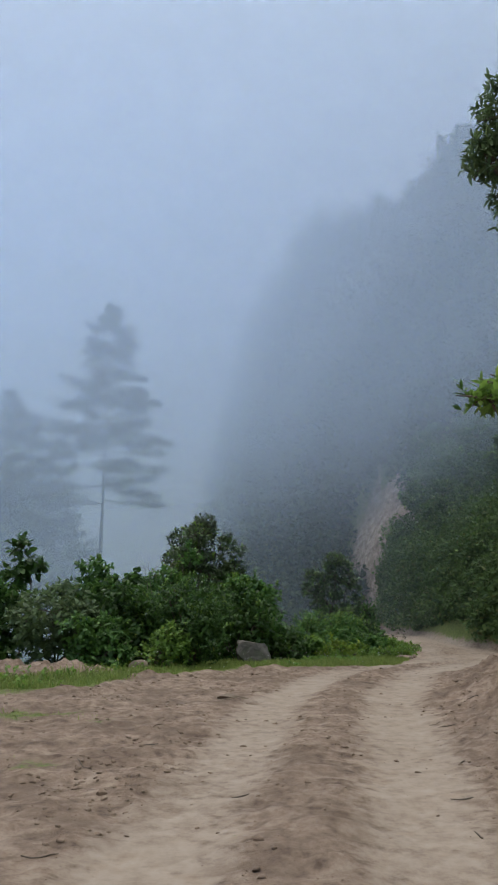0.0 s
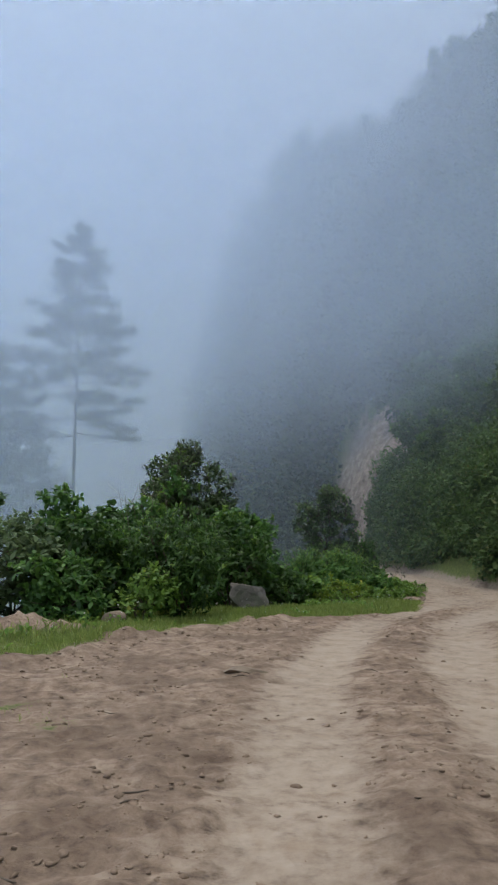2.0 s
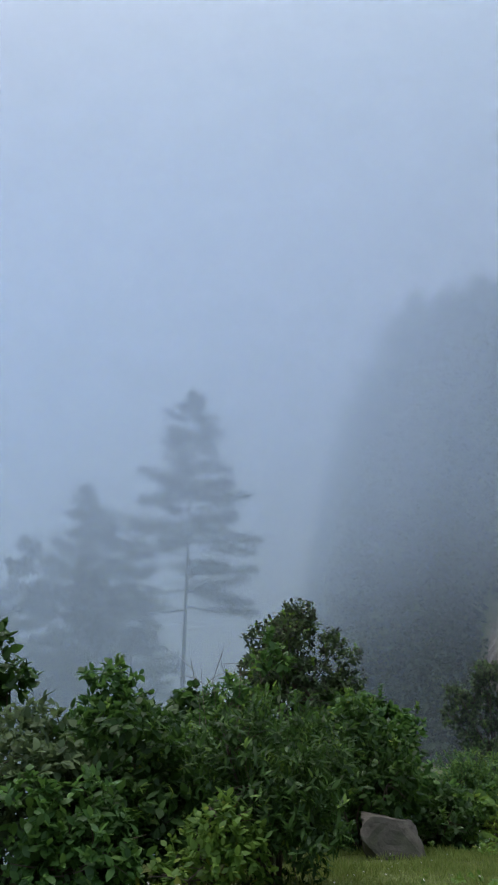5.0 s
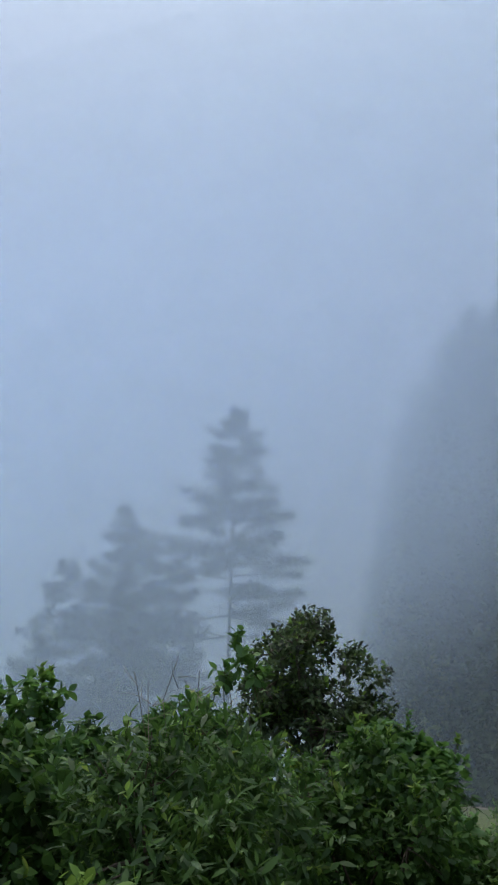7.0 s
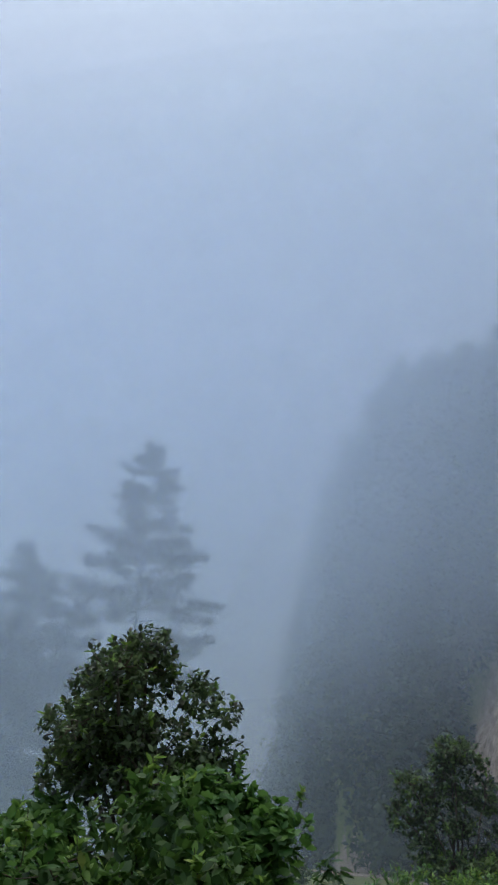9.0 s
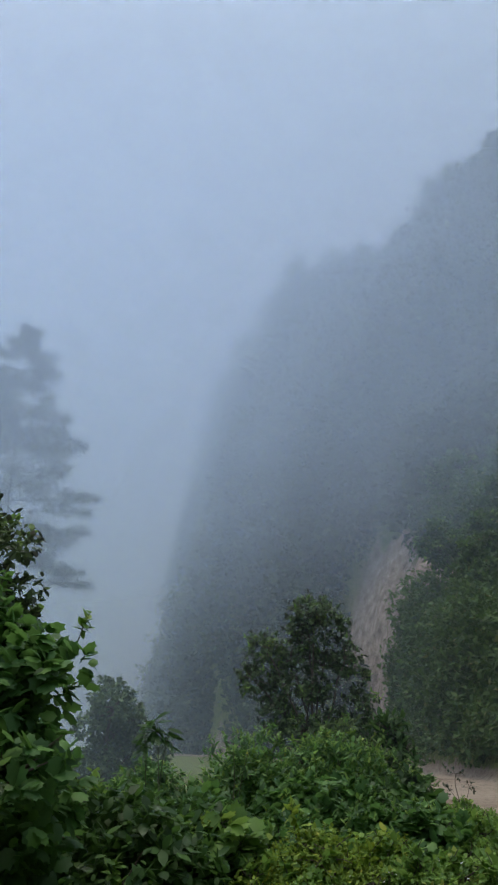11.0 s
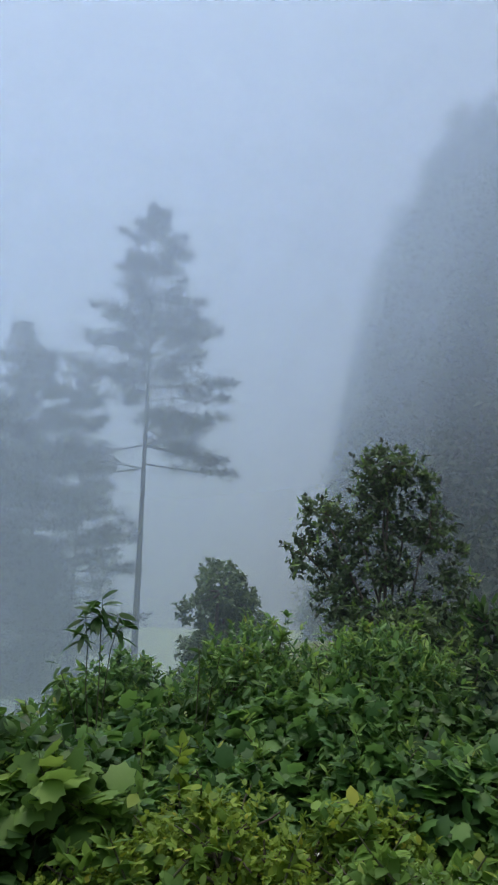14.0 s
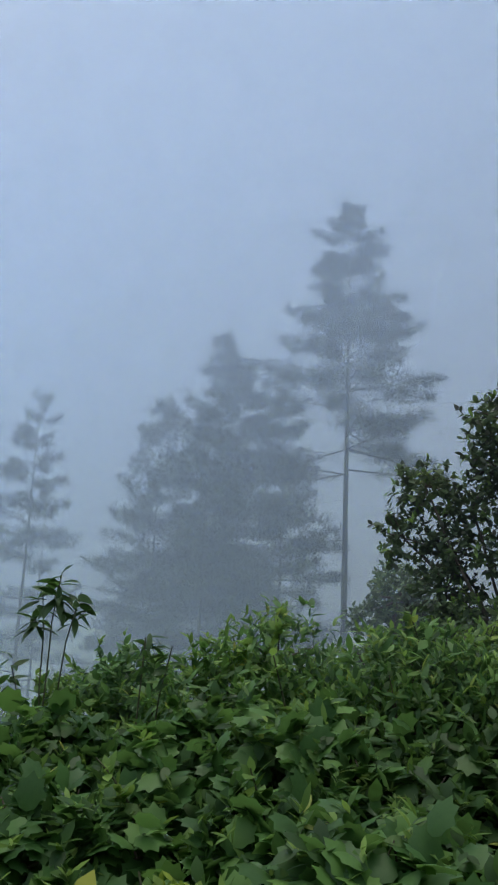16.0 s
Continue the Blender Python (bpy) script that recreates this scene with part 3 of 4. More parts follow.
# tree at the bend
BEND = [(4.05, 34.4, 3.72, 0.6, 0.34), (3.7, 34.5, 3.45, 0.38, 0.28), (4.5, 34.3, 3.42, 0.36, 0.28), (3.0, 34.4, 3.0, 0.46, 0.36), (2.72, 34.4, 2.35, 0.4, 0.46), (3.5, 34.6, 2.72, 0.46, 0.4), (4.62, 34.3, 2.75, 0.4, 0.46), (3.95, 34.4, 2.1, 0.5, 0.3), (4.92, 34.3, 1.75, 0.4, 0.55), (4.4, 34.2, 1.3, 0.7, 0.5), (3.25, 34.3, 1.65, 0.5, 0.4), (5.1, 34.4, 2.4, 0.16, 0.14), (3.3, 34.5, 2.2, 0.45, 0.4), (4.2, 34.5, 2.6, 0.42, 0.4), (3.7, 34.3, 1.2, 0.7, 0.5), (3.95, 34.4, 3.1, 0.45, 0.36)]
plant("tree", 3.9, 34.4, BEND, LEAF_GREY, OVAL, 0.095, 7, 36, "thin-crowned grey-green tree at the bend in the road", "tree", stems=12, stem_r=0.034, fork=1.5, shell=0.25, extra=((LEAF_FRESH, LANCE, 0.11, 5, 0.14), (LEAF_DUSK, OVAL, 0.09, 4, 0.3)))
plant("sapling", 5.3, 33.6, [(5.3, 33.6, 1.35, 0.45, 0.3), (5.0, 33.6, 1.1, 0.35, 0.25), (5.6, 33.6, 1.0, 0.35, 0.25)], LEAF_DEEP, LANCE, 0.24, 7, 16, "slender sapling with a flat tuft of leaves", "sapling", stems=3, stem_r=0.025)


def whorled(x, y, tips, label):
    """A sapling whose long leaves hang in whorls from the tips of thin stems."""
    base = root("sapling", x, y, label, "sapling")
    z0 = base.matrix_basis.translation.z
    for tx, ty, tz, leaves, size in tips:
        stem = put("stem", limb((x, y, z0), (tx, ty, tz), 0.009, 0.005, 0.06), GREEN_STEM, base)
        a = rng.uniform(0, 2 * math.pi, leaves)
        at = np.array([tx, ty, tz]) + np.stack([0 * a, 0 * a, -rng.uniform(0, 0.28, leaves)], 1)
        way = np.stack([np.cos(a), np.sin(a), rng.uniform(-0.6, 0.8, leaves)], 1)
        turn = leaf_frames(at, way, size * rng.uniform(0.75, 1.15, leaves), 0.8)[1]
        for p, m in zip(at, turn):
            ob = new("leaf", LONG_LEAF)
            ob.parent = stem
            ob.matrix_parent_inverse = base.matrix_basis.inverted()
            ob.matrix_basis = base.matrix_basis @ Matrix.Translation(p) @ Matrix(m.tolist()).to_4x4()


LONG_LEAF = quad_mesh("leaf", *plain_leaf((0.02, 0.12, 0.15, 0.10, 0.004), 0.45))
LONG_LEAF.materials.append(LEAF_DEEP)
whorled(1.16, 30.2, ((1.16, 30.2, 1.55, 26, 0.24), (1.0, 30.15, 1.38, 20, 0.22), (1.34, 30.25, 1.4, 18, 0.22), (0.8, 30.1, 0.85, 12, 0.2)), "lanky sapling with drooping dark leaf tufts")
whorled(2.35, 30.0, ((2.35, 30.0, 1.12, 20, 0.17), (2.5, 30.05, 1.0, 14, 0.16)), "young leafy shoot with spreading lance-shaped leaves")
# tree on the bank above the road, of which only the outer boughs hang into view
plant("tree", 9.3, 17.5, [(6.9, 17, 14.2, 0.9, 1.3), (6.3, 17, 12.9, 0.75, 0.6), (6.75, 17, 11.4, 0.55, 0.8), (6.95, 17, 10.7, 0.4, 0.5), (6.2, 17, 13.4, 0.42, 0.45), (6.55, 17, 11.9, 0.45, 0.5), (6.8, 17, 10.1, 0.3, 0.45), (7.9, 17, 12.6, 1.3, 1.6), (9.2, 17.5, 14, 1.8, 2.0), (9.6, 17.5, 11, 1.6, 1.4)], LEAF_GREY, LANCE, 0.25, 6, 16, "tall dark tree leaning out over the road", "tree", stems=6, stem_r=0.16, fork=7.0)
plant("tree", 5.2, 8.7, [(2.65, 8.0, 3.72, 0.34, 0.16), (3.0, 8.1, 3.9, 0.4, 0.25), (3.7, 8.3, 4.1, 0.6, 0.4), (5.0, 8.6, 4.2, 1.0, 0.8)], LEAF_FRESH, LANCE, 0.16, 8, 22, "young tree with bright green feathery boughs", "tree", stems=4, stem_r=0.05, fork=2.2, extra=((LEAF_DEEP, LANCE, 0.14, 4, 0.3),))
# bushes below the bend
LOW = "lush green bush on the slope below the bend"
BROADLEAF = "rank bush with broad shallow-lobed leaves"
WEEDS = "low light green weeds with small flowers"
YELLOW = "low yellow-green weeds with small leaves and flowers"
MIXED = ((LEAF_FRESH, LANCE, 0.09, 6, 0.24), (LEAF_DEEP, OVAL, 0.1, 5, 0.4))
TIPS = ((LEAF_FRESH, LANCE, 0.1, 7, 0.42), (LEAF_BROAD, OVAL, 0.09, 4, 0.2))
for bx, by, top, r, mat, shp, size, n, label in (
        (3.4, 29.8, 0.8, 0.9, LEAF_BROAD, LOBED, 0.15, 16, BROADLEAF), (1.9, 29.3, 0.62, 0.85, LEAF_BROAD, LOBED, 0.17, 14, BROADLEAF), (0.1, 28.8, 0.75, 1.2, LEAF_DEEP, OVAL, 0.16, 16, LOW),
        (4.6, 30.3, 0.6, 0.85, LEAF_DEEP, LOBED, 0.14, 16, BROADLEAF), (2.7, 31.3, 1.36, 1.15, LEAF_BROAD, LANCE, 0.13, 16, "bushy clump with pale green shoot tips"), (4.4, 33.2, 1.5, 1.3, LEAF_GREY, OVAL, 0.15, 18, "grey-green bush under the tree at the bend"),
        (0.9, 31.4, 1.0, 1.2, LEAF_BROAD, OVAL, 0.12, 16, "grey-green bush on the lower slope"), (-1.6, 30.3, 0.7, 1.3, LEAF_BROAD, OVAL, 0.17, 16, LOW), (5.0, 33.0, 0.9, 0.9, LEAF_DEEP, OVAL, 0.15, 16, LOW),
        (3.9, 31.5, 1.3, 1.0, LEAF_BROAD, LANCE, 0.14, 16, LOW), (4.4, 28.9, 0.42, 0.8, LEAF_BROAD, LOBED, 0.15, 14, BROADLEAF), (2.9, 28.6, 0.4, 0.75, LEAF_BROAD, LOBED, 0.15, 12, BROADLEAF),
        (1.2, 27.9, 0.5, 0.8, LEAF_BROAD, LOBED, 0.2, 12, BROADLEAF), (2.2, 27.9, 0.35, 0.55, LEAF_BROAD, LOBED, 0.2, 10, BROADLEAF), (3.2, 27.35, 0.38, 0.6, LEAF_YELLOW, OVAL, 0.055, 16, YELLOW), (2.55, 27.0, 0.12, 0.45, LEAF_YELLOW, OVAL, 0.05, 12, YELLOW), (3.15, 26.85, 0.02, 0.42, LEAF_FRESH, OVAL, 0.055, 11, WEEDS), (4.35, 27.15, 0.04, 0.45, LEAF_FRESH, OVAL, 0.055, 12, WEEDS), (4.0, 28.1, 0.25, 0.5, LEAF_YELLOW, OVAL, 0.055, 12, YELLOW), (2.7, 27.45, 0.22, 0.45, LEAF_YELLOW, OVAL, 0.05, 12, YELLOW), (3.65, 27.2, 0.15, 0.42, LEAF_YELLOW, OVAL, 0.05, 12, YELLOW), (4.2, 27.7, 0.08, 0.45, LEAF_FRESH, OVAL, 0.06, 11, WEEDS), (4.75, 27.6, -0.02, 0.4, LEAF_FRESH, OVAL, 0.055, 10, WEEDS),
        (5.5, 29.3, 0.25, 0.65, LEAF_FRESH, OVAL, 0.06, 11, WEEDS), (5.9, 31.0, 0.22, 0.6, LEAF_FRESH, LANCE, 0.1, 10, WEEDS), (5.25, 28.2, 0.1, 0.5, LEAF_FRESH, OVAL, 0.058, 9, WEEDS), (5.85, 28.5, 0.06, 0.5, LEAF_FRESH, OVAL, 0.075, 9, WEEDS), (6.3, 30.0, 0.05, 0.45, LEAF_FRESH, OVAL, 0.075, 8, WEEDS), (5.15, 27.15, 0.0, 0.3, LEAF_FRESH, LOBED, 0.095, 8, BROADLEAF), (-0.3, 27.4, 0.8, 0.9, LEAF_BROAD, OVAL, 0.16, 14, LOW)):
    weed = mat in (LEAF_YELLOW, LEAF_FRESH)
    bush(bx, by, top, r, mat, shp, size, n, label, extra=() if weed else MIXED if shp is LOBED else TIPS, single=36 if shp is LOBED else 0, per=6, density=15 if shp is LOBED else 38 if weed else 17, sprigs=5 if weed else 2 if shp is LOBED else 9)
plant("sapling", 2.15, 27.3, [(2.2, 27.2, 0.42, 0.26, 0.16), (1.95, 27.2, 0.3, 0.28, 0.2), (2.4, 27.35, 0.2, 0.25, 0.2)], LEAF_FRESH, LOBED, 0.22, 4, 18, "soft sapling with very large pale green leaves", "sapling", stems=3, stem_r=0.015, bark=GREEN_STEM)
plant("sapling", -0.9, 30.9, [(-0.9, 30.9, 0.75, 0.25, 0.25), (-0.7, 30.9, 0.5, 0.3, 0.25), (-1.1, 30.9, 0.4, 0.3, 0.3)], LEAF_FRESH, OVAL, 0.09, 5, 16, "thin sapling with small sparse leaves", "sapling", stems=3, stem_r=0.015)
plant("weed", 6.85, 34.6, [(6.8, 34.6, 0.5, 0.18, 0.16), (7.05, 34.6, 0.25, 0.2, 0.16), (6.65, 34.6, 0.2, 0.2, 0.16)], LEAF_DUSK, OVAL, 0.07, 4, 14, "withered brown weed at the edge of the dirt road", "weed", stems=3, stem_r=0.01)


# fern with arching fronds beside the grass
def fern(x, y, reach, fronds):
    base = root("fern", x, y, "light green fern with long arching fronds", "fern", sink=0.0)
    z0 = base.matrix_basis.translation.z
    for k in range(fronds):
        a = 2 * math.pi * k / fronds + rng.normal(0, 0.2)
        out = np.array([math.cos(a), math.sin(a), 0])
        t = np.linspace(0, 1, 16)[:, None]
        line = np.array([x, y, z0]) + out * reach * t ** 1.1 + np.array([0, 0, 1]) * reach * (1.5 * t - 1.35 * t * t)
        rachis = put("frond", tube(line[::3], np.linspace(0.006, 0.002, len(line[::3])), 4), GREEN_STEM, base)
        side = np.cross(out, [0, 0, 1])
        at, way, size = [], [], []
        for i in range(2, 16):
            for sgn in (-1, 1):
                at.append(line[i])
                way.append(side * sgn + out * 0.55 + np.array([0, 0, -0.15]))
                size.append(reach * 0.34 * math.sin(math.pi * min(0.98, 0.22 + i / 20)) + 0.02)
        for p, m in zip(*leaf_frames(np.array(at), np.array(way), np.array(size))):
            leaflet = new("leaflet", LEAFLET)
            leaflet.parent = rachis
            leaflet.matrix_parent_inverse = base.matrix_basis.inverted()
            leaflet.matrix_basis = base.matrix_basis @ Matrix.Translation(p) @ Matrix(m.tolist()).to_4x4()


LEAFLET = quad_mesh("leaflet", *LANCE)
LEAFLET.materials.append(LEAF_FRESH)
fern(1.75, 27.0, 1.0, 9)
fern(0.9, 27.0, 0.8, 8)

# dry twigs standing out of the tall bush
for k in range(6):
    bx, by = -2.5 + rng.normal(0, 0.35), 21.3 + rng.normal(0, 0.3)
    twig = new("dry_twig")
    twig.matrix_basis = pose(bx, by, height(bx, by))
    tagged(twig, "bare dry twig rising above the bushes", "twig", "dry twigs")
    top = np.array([bx + rng.normal(-0.25, 0.25), by, rng.uniform(2.7, 3.05)])
    put("twig_stem", limb((bx, by, height(bx, by) - 0.03), top, 0.012, 0.004, 0.06), TWIG, twig)
    for _ in range(3):
        q = np.array([bx, by, 1.9]) + (top - np.array([bx, by, 1.9])) * rng.uniform(0.4, 0.9)
        put("side_twig", limb(q, q + np.array([rng.normal(0, 0.25), rng.normal(0, 0.2), rng.uniform(0.05, 0.3)]), 0.005, 0.002, 0.1, 4), TWIG, twig)


# ---- trees in the mist ----
def pine(x, y, top, reach, clear, label, seed, whorls=16, bare=0.2, per_whorl=6, thick=1.0, flat=0.16, taper=0.62):
    global rng
    rng = np.random.default_rng(seed)
    z0 = height(x, y)
    base = root("pine_tree", x, y, label, "tree", sink=0.2)
    tall = top - z0
    lean = rng.normal(0, 0.25, 2)
    zs = np.linspace(0, 1, 9)
    line = np.stack([x + lean[0] * zs ** 2, y + lean[1] * zs ** 2, z0 - 0.2 + (tall + 0.2) * zs], 1)
    put("trunk", tube(line, 0.007 * tall * (1 - zs * 0.93), 8), PINE_BARK, base)
    wood, tufts_at, tufts_way = [], [], []
    for k in range(whorls):
        t = clear + (0.99 - clear) * (abs(k + rng.uniform(-0.3, 0.3)) / (whorls - 1)) ** 0.92
        t = min(max(t, clear), 0.99)
        u = (t - clear) / (1 - clear)
        full = 0.35 + reach * (1 - u) ** taper
        for _ in range(per_whorl):
            a = rng.uniform(0, 2 * math.pi)
            if rng.random() < bare * (1.6 - u) + (0.35 if u < 0.3 and bare and math.cos(a) < 0 else 0):
                continue
            length = full * rng.uniform(0.6, 1.12)
            p0 = np.array([x + lean[0] * t * t, y + lean[1] * t * t, z0 + tall * t + rng.normal(0, flat * 1.5)])
            droop = 0.3 * u * u + 0.02
            p1 = p0 + np.array([math.cos(a), math.sin(a), droop + rng.normal(0, 0.05)]) * length
            wood.append(limb(p0, p1, 0.0014 * tall * (1 - u) + 0.015, 0.008, 0.03, 5))
            n = int((18 + 29 * length) * thick)
            s = rng.uniform(0.12, 1.04, n) ** 0.6
            across = np.array([-math.sin(a), math.cos(a), 0])
            at = p0 + (p1 - p0) * s[:, None] + across * (rng.normal(0, 0.22, n) * length * (1.2 - s) + rng.normal(0, 0.12, n))[:, None] + np.array([0, 0, 1]) * rng.normal(0.08, flat, n)[:, None]
            tufts_at.append(at)
            tufts_way.append(np.tile((p1 - p0) / length, (n, 1)) + rng.normal(0, 0.5, (n, 3)) + np.array([0, 0, 0.35]))
    put("branchwork", joined(wood), PINE_BARK, base)["kind"] = "stuff"
    put("needles", rosettes(np.concatenate(tufts_at), np.concatenate(tufts_way), 3, 0.46 + 0.06 * (thick - 1), SPRAY, 0.9, 0.4), NEEDLE, base)


pine(-14.05, 69.6, 31.9, 7.9, 0.45, "tall lone pine with tiered level branches, dim in mist", 11, 17, 0.18, 8, 1.35, 0.13, 0.7)
pine(-22.8, 67, 21.7, 7.0, 0.2, "broad dark pine in a clump, dim in mist", 12, 27, 0.0)
pine(-18.2, 68.5, 17.0, 5.4, 0.3, "dense pine beside the tall one, dim in mist", 13, 22, 0.0)
pine(-27, 66, 17.0, 6.0, 0.2, "bushy pine in a clump, dim in mist", 14, 22, 0.0)
pine(-20.2, 66.2, 19.0, 6.2, 0.22, "dense dark pine in the middle of the clump, dim in mist", 19, 24, 0.0)
pine(-20.6, 63, 14.5, 4.6, 0.3, "lower pine in front of the clump, dim in mist", 16, 14, 0.1)
pine(-34, 61, 16.8, 5.2, 0.28, "slim pine apart from the clump, dim in mist", 15, 17, 0.25)
pine(-31, 70, 12.5, 5.0, 0.2, "low spreading pine at the clump's edge, dim in mist", 17, 13, 0.1)
pine(-40, 68, 11.5, 5.0, 0.2, "low pine on the valley side, dim in mist", 18, 13, 0.1)
rng = np.random.default_rng(21)
plant("tree", -2.3, 48, blobs(-2.3, 48, -2.5, 3.5, 2.2, 18, 0.9), LEAF_GREY, CARD, 0.2, 8, 11, "low rounded tree half lost in mist", "tree", stems=6, stem_r=0.12, fork=1.0)


# ---- woods on the mountainside ----
def woods():
    at, way = [], []
    n = 2600
    ys = rng.uniform(60, 125, n)
    ds = -1.5 + np.where(rng.random(n) < 0.5, rng.uniform(0, 12, n), rng.uniform(6, 62, n))
    xs = foot(ys) + ds
    hs, _, _, scar = land(xs, ys)
    keep = scar < 0.3
    xs, ys, hs = xs[keep], ys[keep], hs[keep]
    for x, y, h in zip(xs, ys, hs):
        r = rng.uniform(1.1, 2.6)
        n = int(46 * r)
        d = unit(rng.normal(0, 1, (n, 3)) + np.array([0, -0.2, 0.3]))
        k = rng.uniform(0.6, 1.05, (n, 1))
        at.append(np.array([x, y, h + r * 1.1]) + d * k * np.array([r, r, r * rng.uniform(1.0, 2.0)]))
        way.append(d)
    # taller trees with ragged, tiered crowns
    m = 460
    ys = rng.uniform(66, 126, m)
    xs = foot(ys) + np.where(rng.random(m) < 0.4, rng.uniform(-0.5, 8, m), rng.uniform(5, 58, m))
    hs, _, _, scar = land(xs, ys)
    for x, y, h, s in zip(xs, ys, hs, scar):
        if s > 0.1 or y < 67:
            continue
        tall, r = rng.uniform(5, 10.5), rng.uniform(2.2, 3.9)
        tiers = int(rng.integers(6, 10))
        n = int(44 * tall)
        tier = rng.integers(0, tiers, n)
        a = rng.uniform(0, 2 * math.pi, n)
        lop = 1 + 0.35 * np.sin(a * 2 + tier * 2.4) + 0.25 * np.sin(a * 3 - tier * 1.7)
        t = (tier + 0.5) / tiers
        reach = r * (1.02 - t) ** 0.62 * lop * rng.uniform(0.15, 1.1, n) ** 0.6
        z = h + tall * (0.12 + 0.86 * t) + rng.normal(0, 0.2, n) + 0.1 * reach
        at.append(np.stack([x + reach * np.cos(a), y + reach * np.sin(a), z], 1))
        way.append(np.stack([np.cos(a), np.sin(a), np.full(n, 0.35)], 1))
    at, way = np.concatenate(at), np.concatenate(way)
    return rosettes(at, way, 1, 0.72, CARD, 0.9)


tagged(put("woodland", woods(), WOODS), "dense mixed woodland on a steep misty mountainside", "woodland", kind="stuff")


def scrub():
    at, way = [], []
    ys = np.concatenate([rng.uniform(14, 66, 2900), rng.uniform(40, 57, 700)])
    ds = np.concatenate([0.15 + 22 * rng.random(2900) ** 2.1, -1.3 + 3.4 * rng.random(700)])
    xs = foot(ys) + ds
    hs, _, green, scar = land(xs, ys)
    for x, y, h, s in zip(xs, ys, hs, np.maximum(scar, 1 - green)):
        if s > 0.4:
            continue
        r = rng.uniform(0.25, 1.7) ** 1.15 * (0.4 + 0.6 * min(1, max(0, x - foot(y)) / 1.8))
        n = int(60 * r * max(r, 0.6)) + 8
        d = unit(rng.normal(0, 1, (n, 3)) + np.array([-0.3, -0.2, 0.4]))
        at.append(np.array([x, y, h + r * 0.55]) + d * rng.uniform(0.6, 1.05, (n, 1)) * np.array([r, r, r * rng.uniform(0.7, 1.3)]))
        way.append(d)
    return rosettes(np.concatenate(at), np.concatenate(way), 2, 0.23, CARD, 0.9)


tagged(put("hillside_scrub", scrub(), LEAF_BANK), "thick green scrub and ferns covering the road bank", "scrub", kind="stuff")
# leafy trees that lean out of the bank
for k in range(15):
    by = 41 + 1.6 * k + rng.uniform(-0.8, 0.8)
    bx = float(foot(by)) + rng.uniform(1.8, 9.0)
    if float(land(np.array([bx]), np.array([by]))[3][0]) > 0.1:
        continue
    bz = height(bx, by)
    crown = rng.uniform(1.3, 2.1)
    plant("tree", bx, by, blobs(bx - 0.5, by, bz + 0.5, bz + crown * 2.1, crown, 15, 0.62, 0.6), LEAF_BANK, CARD, 0.24, 5, 11, "leafy green tree growing out of the steep bank", "tree", stems=5, stem_r=0.06, fork=0.8, group="trees on the bank", extra=((LEAF_FRESH, CARD, 0.2, 3, 0.12),))


# ---- grass ----
def grass(n):
    x, y = rng.uniform(-7, 8, n), rng.uniform(2.5, 32, n)
    h, _, green, _ = land(x, y)
    keep = (rng.random(n) < green * 1.2 - 0.15) & (x < np.maximum(edge(y), -1.0) + 0.4) & (edge(y) - x < 5.5)
    p = np.stack([x, y, h - 0.01], 1)[keep]
    way = np.stack([rng.normal(0, 0.4, len(p)), rng.normal(0, 0.4, len(p)), np.ones(len(p))], 1)
    return spread(BLADE, *leaf_frames(p, way, rng.uniform(0.045, 0.14, len(p)) * np.where(p[:, 1] < 12.5, 0.45, 1) * (1 + 0.75 * wave(p[:, 0], p[:, 1], 1.8, 83)), 0.1))


tagged(put("grass", grass(330000), GRASS), "fresh green verge grass along the road edge", "grass", kind="stuff")


# ---- rocks ----
def boulder(name, x, y, w, d, h, material, label, seed, turn=0.0, sink=0.08, blocky=False):
    bm = bmesh.new()
    bmesh.ops.create_icosphere(bm, subdivisions=4 if blocky else 3, radius=1)
    cuts = np.random.default_rng(seed + 5)
    planes = [(Vector(unit(cuts.normal(0, 1, 3)).tolist()), cuts.uniform(0.55, 0.85)) for _ in range(11)]
    if blocky:
        sides = ((0.08, 0.05, 1), (1, 0.1, 0.28), (-1, 0.2, -0.1), (0.1, -1, 0.22), (0.2, 1, 0.1), (0.7, -0.7, 0.5))
        planes = [(Vector(q).normalized(), 0.58) for q in sides] + planes[:4]
    for v in bm.verts:
        c = v.co.copy()
        for normal, reach in planes:
            over = c.dot(normal) - reach
            if over > 0:
                c = c - normal * over
        k = 1.15 + (0.2 if blocky else 0.1) * noise.noise(c * 1.6 + Vector((seed * 3.1, 0, 0))) + 0.06 * noise.noise(c * 5 + Vector((0, 0, seed)))
        v.co = Vector((c.x * w / 2, c.y * d / 2, c.z * h / 2)) * k
    me = bpy.data.meshes.new(name)
    bm.to_mesh(me)
    bm.free()
    me.polygons.foreach_set("use_smooth", [False] * len(me.polygons))
    me.materials.append(material)
    ob = new(name, me)
    ob.matrix_basis = pose(x, y, height(x, y) + h / 2 - sink, rng.uniform(-5, 5), rng.uniform(-5, 5), turn)
    return tagged(ob, label, "rock")


boulder("rock", 0.12, 22.1, 1.25, 1.0, 0.92, ROCK, "large grey weathered rock on the grass verge", 3, 8, 0.2, blocky=True)
boulder("rock", -0.25, 11.6, 0.5, 0.36, 0.14, PALE_STONE, "flat pale stone half buried beside the wheel track", 8, 10, 0.085)
boulder("rock", -2.36, 16.3, 0.4, 0.3, 0.34, PALE_STONE, "pale brown stone among grass at the turn-out", 5)


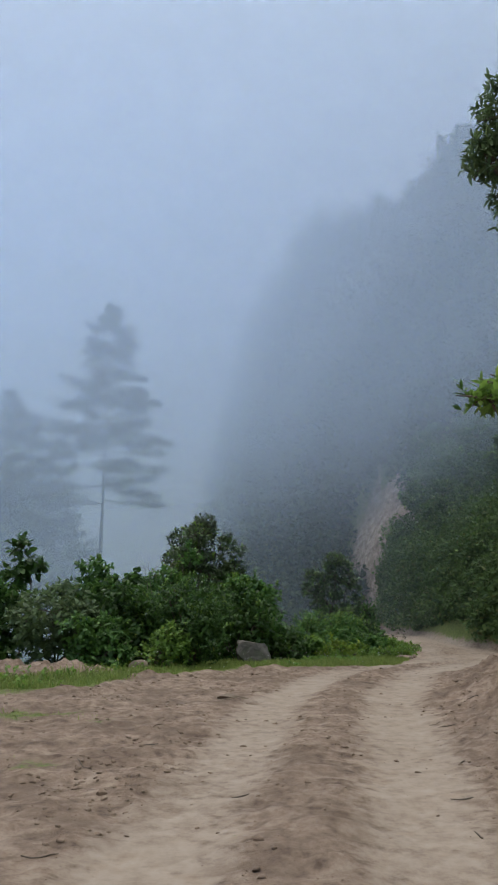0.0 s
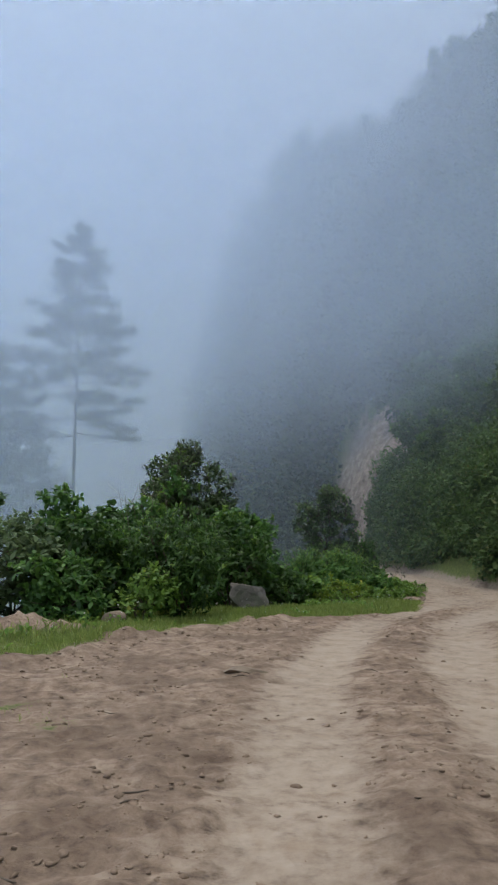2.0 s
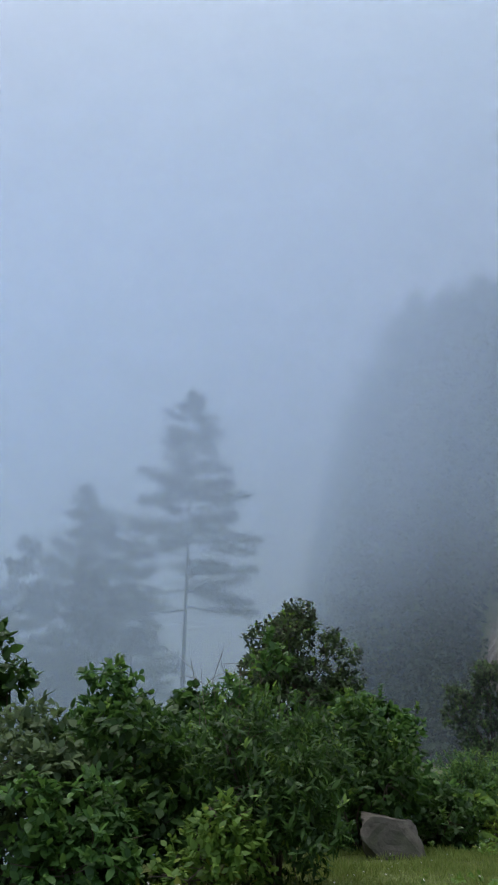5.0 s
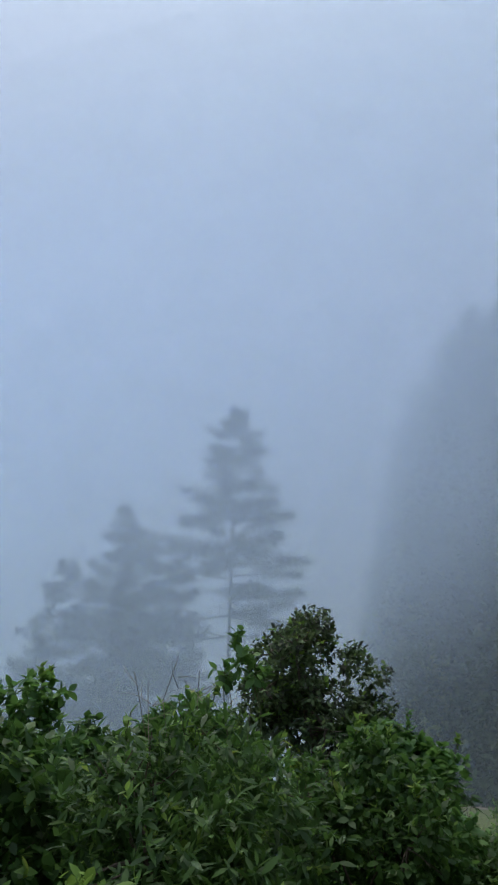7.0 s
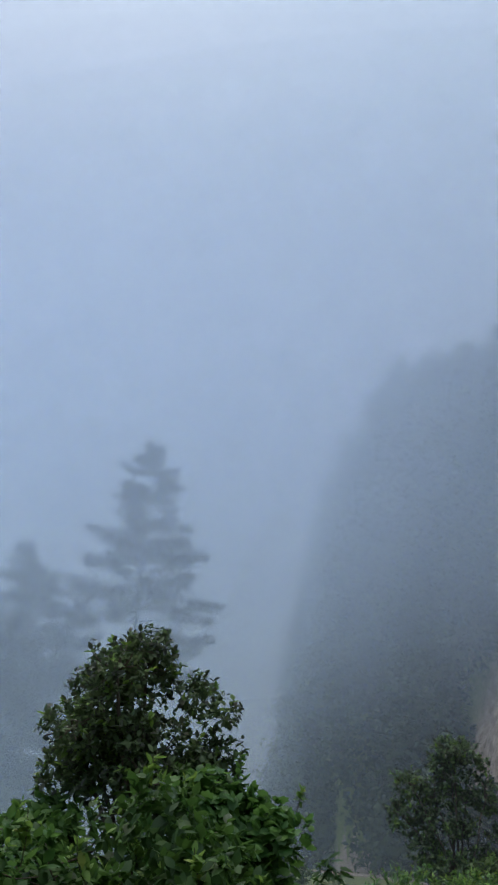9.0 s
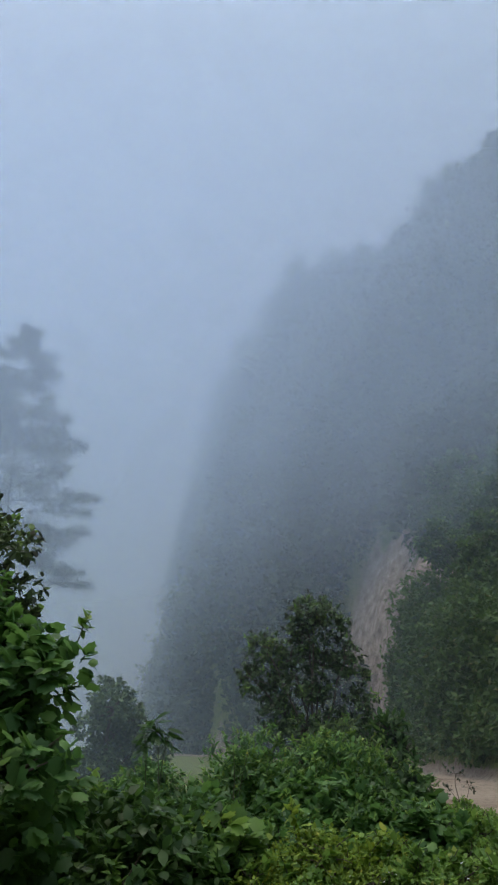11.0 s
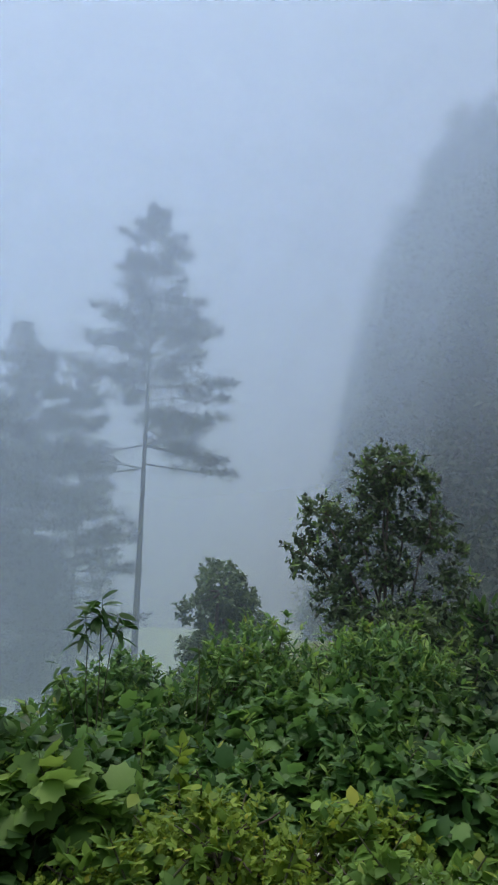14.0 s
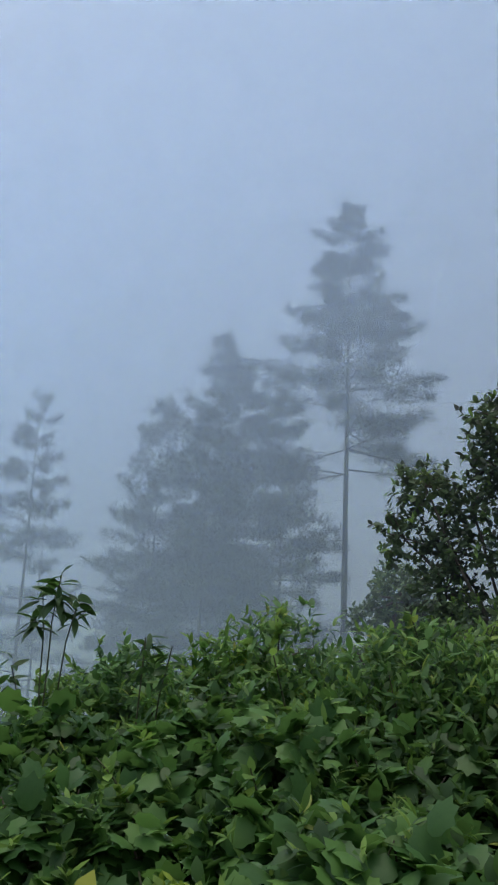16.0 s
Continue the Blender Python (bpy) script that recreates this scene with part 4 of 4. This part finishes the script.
# ---- loose earth, stones and flowers ----
def clods(n, small, large, xs, ys, bare=True):
    bm = bmesh.new()
    bmesh.ops.create_icosphere(bm, subdivisions=1, radius=0.5)
    v = np.array([q.co for q in bm.verts])
    f = np.array([[q.index for q in p.verts] for p in bm.faces])
    bm.free()
    x, y = rng.uniform(*xs, n), rng.uniform(*ys, n)
    h, track, green, _ = land(x, y)
    keep = (rng.random(n) < (1 - track) ** 2 * (0.15 + smooth(-0.1, 0.5, wave(x, y, 1.3, 78))) + 0.02) & (green < 0.5) & (x < foot(y) - 0.3)
    p = np.stack([x, y, h], 1)[keep]
    n = len(p)
    size = small + (large - small) * rng.random(n) ** 4
    q = unit(rng.normal(0, 1, (n, 3)))
    turn = leaf_frames(p, q, size)[1] * rng.uniform(0.6, 1.3, (n, 1, 3))
    verts = np.einsum("nij,kj->nki", turn, v) * (1 + rng.normal(0, 0.26, (n, len(v), 1)))
    verts[:, :, 2] *= 0.5
    verts = verts + p[:, None, :]
    faces = f[None] + (np.arange(n) * len(v))[:, None, None]
    return verts.reshape(-1, 3), faces.reshape(-1, 3)


tagged(put("loose_earth", clods(34000, 0.012, 0.065, (-5, 7), (2.5, 22)), CLOD), "crumbled clods of brown earth beside the wheel tracks", "earth", kind="stuff")
for k in range(14):
    sx, sy = rng.uniform(-3.5, 4.2), rng.uniform(4.2, 20)
    if float(land(np.array([sx]), np.array([sy]))[1][0]) > 0.4:
        continue
    w = rng.uniform(0.05, 0.11)
    boulder("stone", sx, sy, w, w * rng.uniform(0.6, 1), w * rng.uniform(0.4, 0.7), rng.choice([PALE_STONE, CLOD, CLOD]), "small rough stone lying on the bare earth", k, rng.uniform(0, 360), w * 0.15)
for sx, sy, w in ((5.35, 26.9, 0.24), (5.65, 26.7, 0.17), (5.15, 26.5, 0.18), (5.95, 27.4, 0.2), (5.6, 26.2, 0.14), (3.3, 26.8, 0.15)):
    boulder("rock", sx, sy, w, w * 0.8, w * 0.65, PALE_STONE, "reddish brown rock at the edge of the road", int(sx * 10), sx * 50, w * 0.12)

for k in range(26):
    sx, sy = rng.uniform(-3.4, 3.2), rng.uniform(4.0, 13)
    a, size = rng.uniform(0, math.pi), rng.uniform(0.04, 0.12)
    run = np.array([[sx + q * size * math.cos(a), sy + q * size * math.sin(a) + 0.03 * q * q, height(sx + q * size * math.cos(a), sy + q * size * math.sin(a)) + 0.004] for q in (-1, -0.4, 0.1, 0.6, 1)])
    stick = put("fallen_twig", tube(run, np.array([0.5, 1, 0.9, 0.7, 0.3]) * rng.uniform(0.004, 0.008), 5), BARK)
    tagged(stick, "short dark twig lying on the bare earth", "twig", "fallen twigs")


def flowers(n):
    x, y = rng.uniform(-3, 6.5, n), rng.uniform(14, 30.5, n)
    h, _, green, _ = land(x, y)
    keep = (green > 0.6) & (edge(y) - x < 3.2) & (rng.random(n) < smooth(0.1, 0.5, wave(x, y, 0.9, 77)) + 0.05)
    p = np.stack([x, y, h + rng.uniform(0.08, 0.4, n)], 1)[keep]
    way = rng.normal(0, 1, (len(p), 3)) + np.array([0, 0, 1.2])
    return rosettes(p, way, 5, 0.017, OVAL, 1.0)


tagged(put("wildflowers", flowers(1300), PETAL), "tiny white wildflowers scattered among the verge weeds", "flowers", kind="stuff")


# ---- weeds on the verge ----
def verge_weeds(n):
    x, y = rng.uniform(-6.5, 7, n), rng.uniform(12.5, 32, n)
    h, _, green, _ = land(x, y)
    deep = edge(y) - x
    keep = (green > 0.5) & (deep < 4.2) & (rng.random(n) < smooth(0.2, 2.2, deep) * smooth(-0.4, 0.4, wave(x, y, 0.8, 91)) + 0.04)
    p = np.stack([x, y, h + rng.uniform(0.03, 0.22, n) * smooth(0.2, 2.0, deep)], 1)[keep]
    return rosettes(p, rng.normal(0, 0.5, (len(p), 3)) + np.array([0, 0, 1]), 6, 0.085, OVAL, 0.9)


tagged(put("verge_weeds", verge_weeds(7000), LEAF_FRESH), "leafy low weeds between the grass and the bushes", "weeds", kind="stuff")
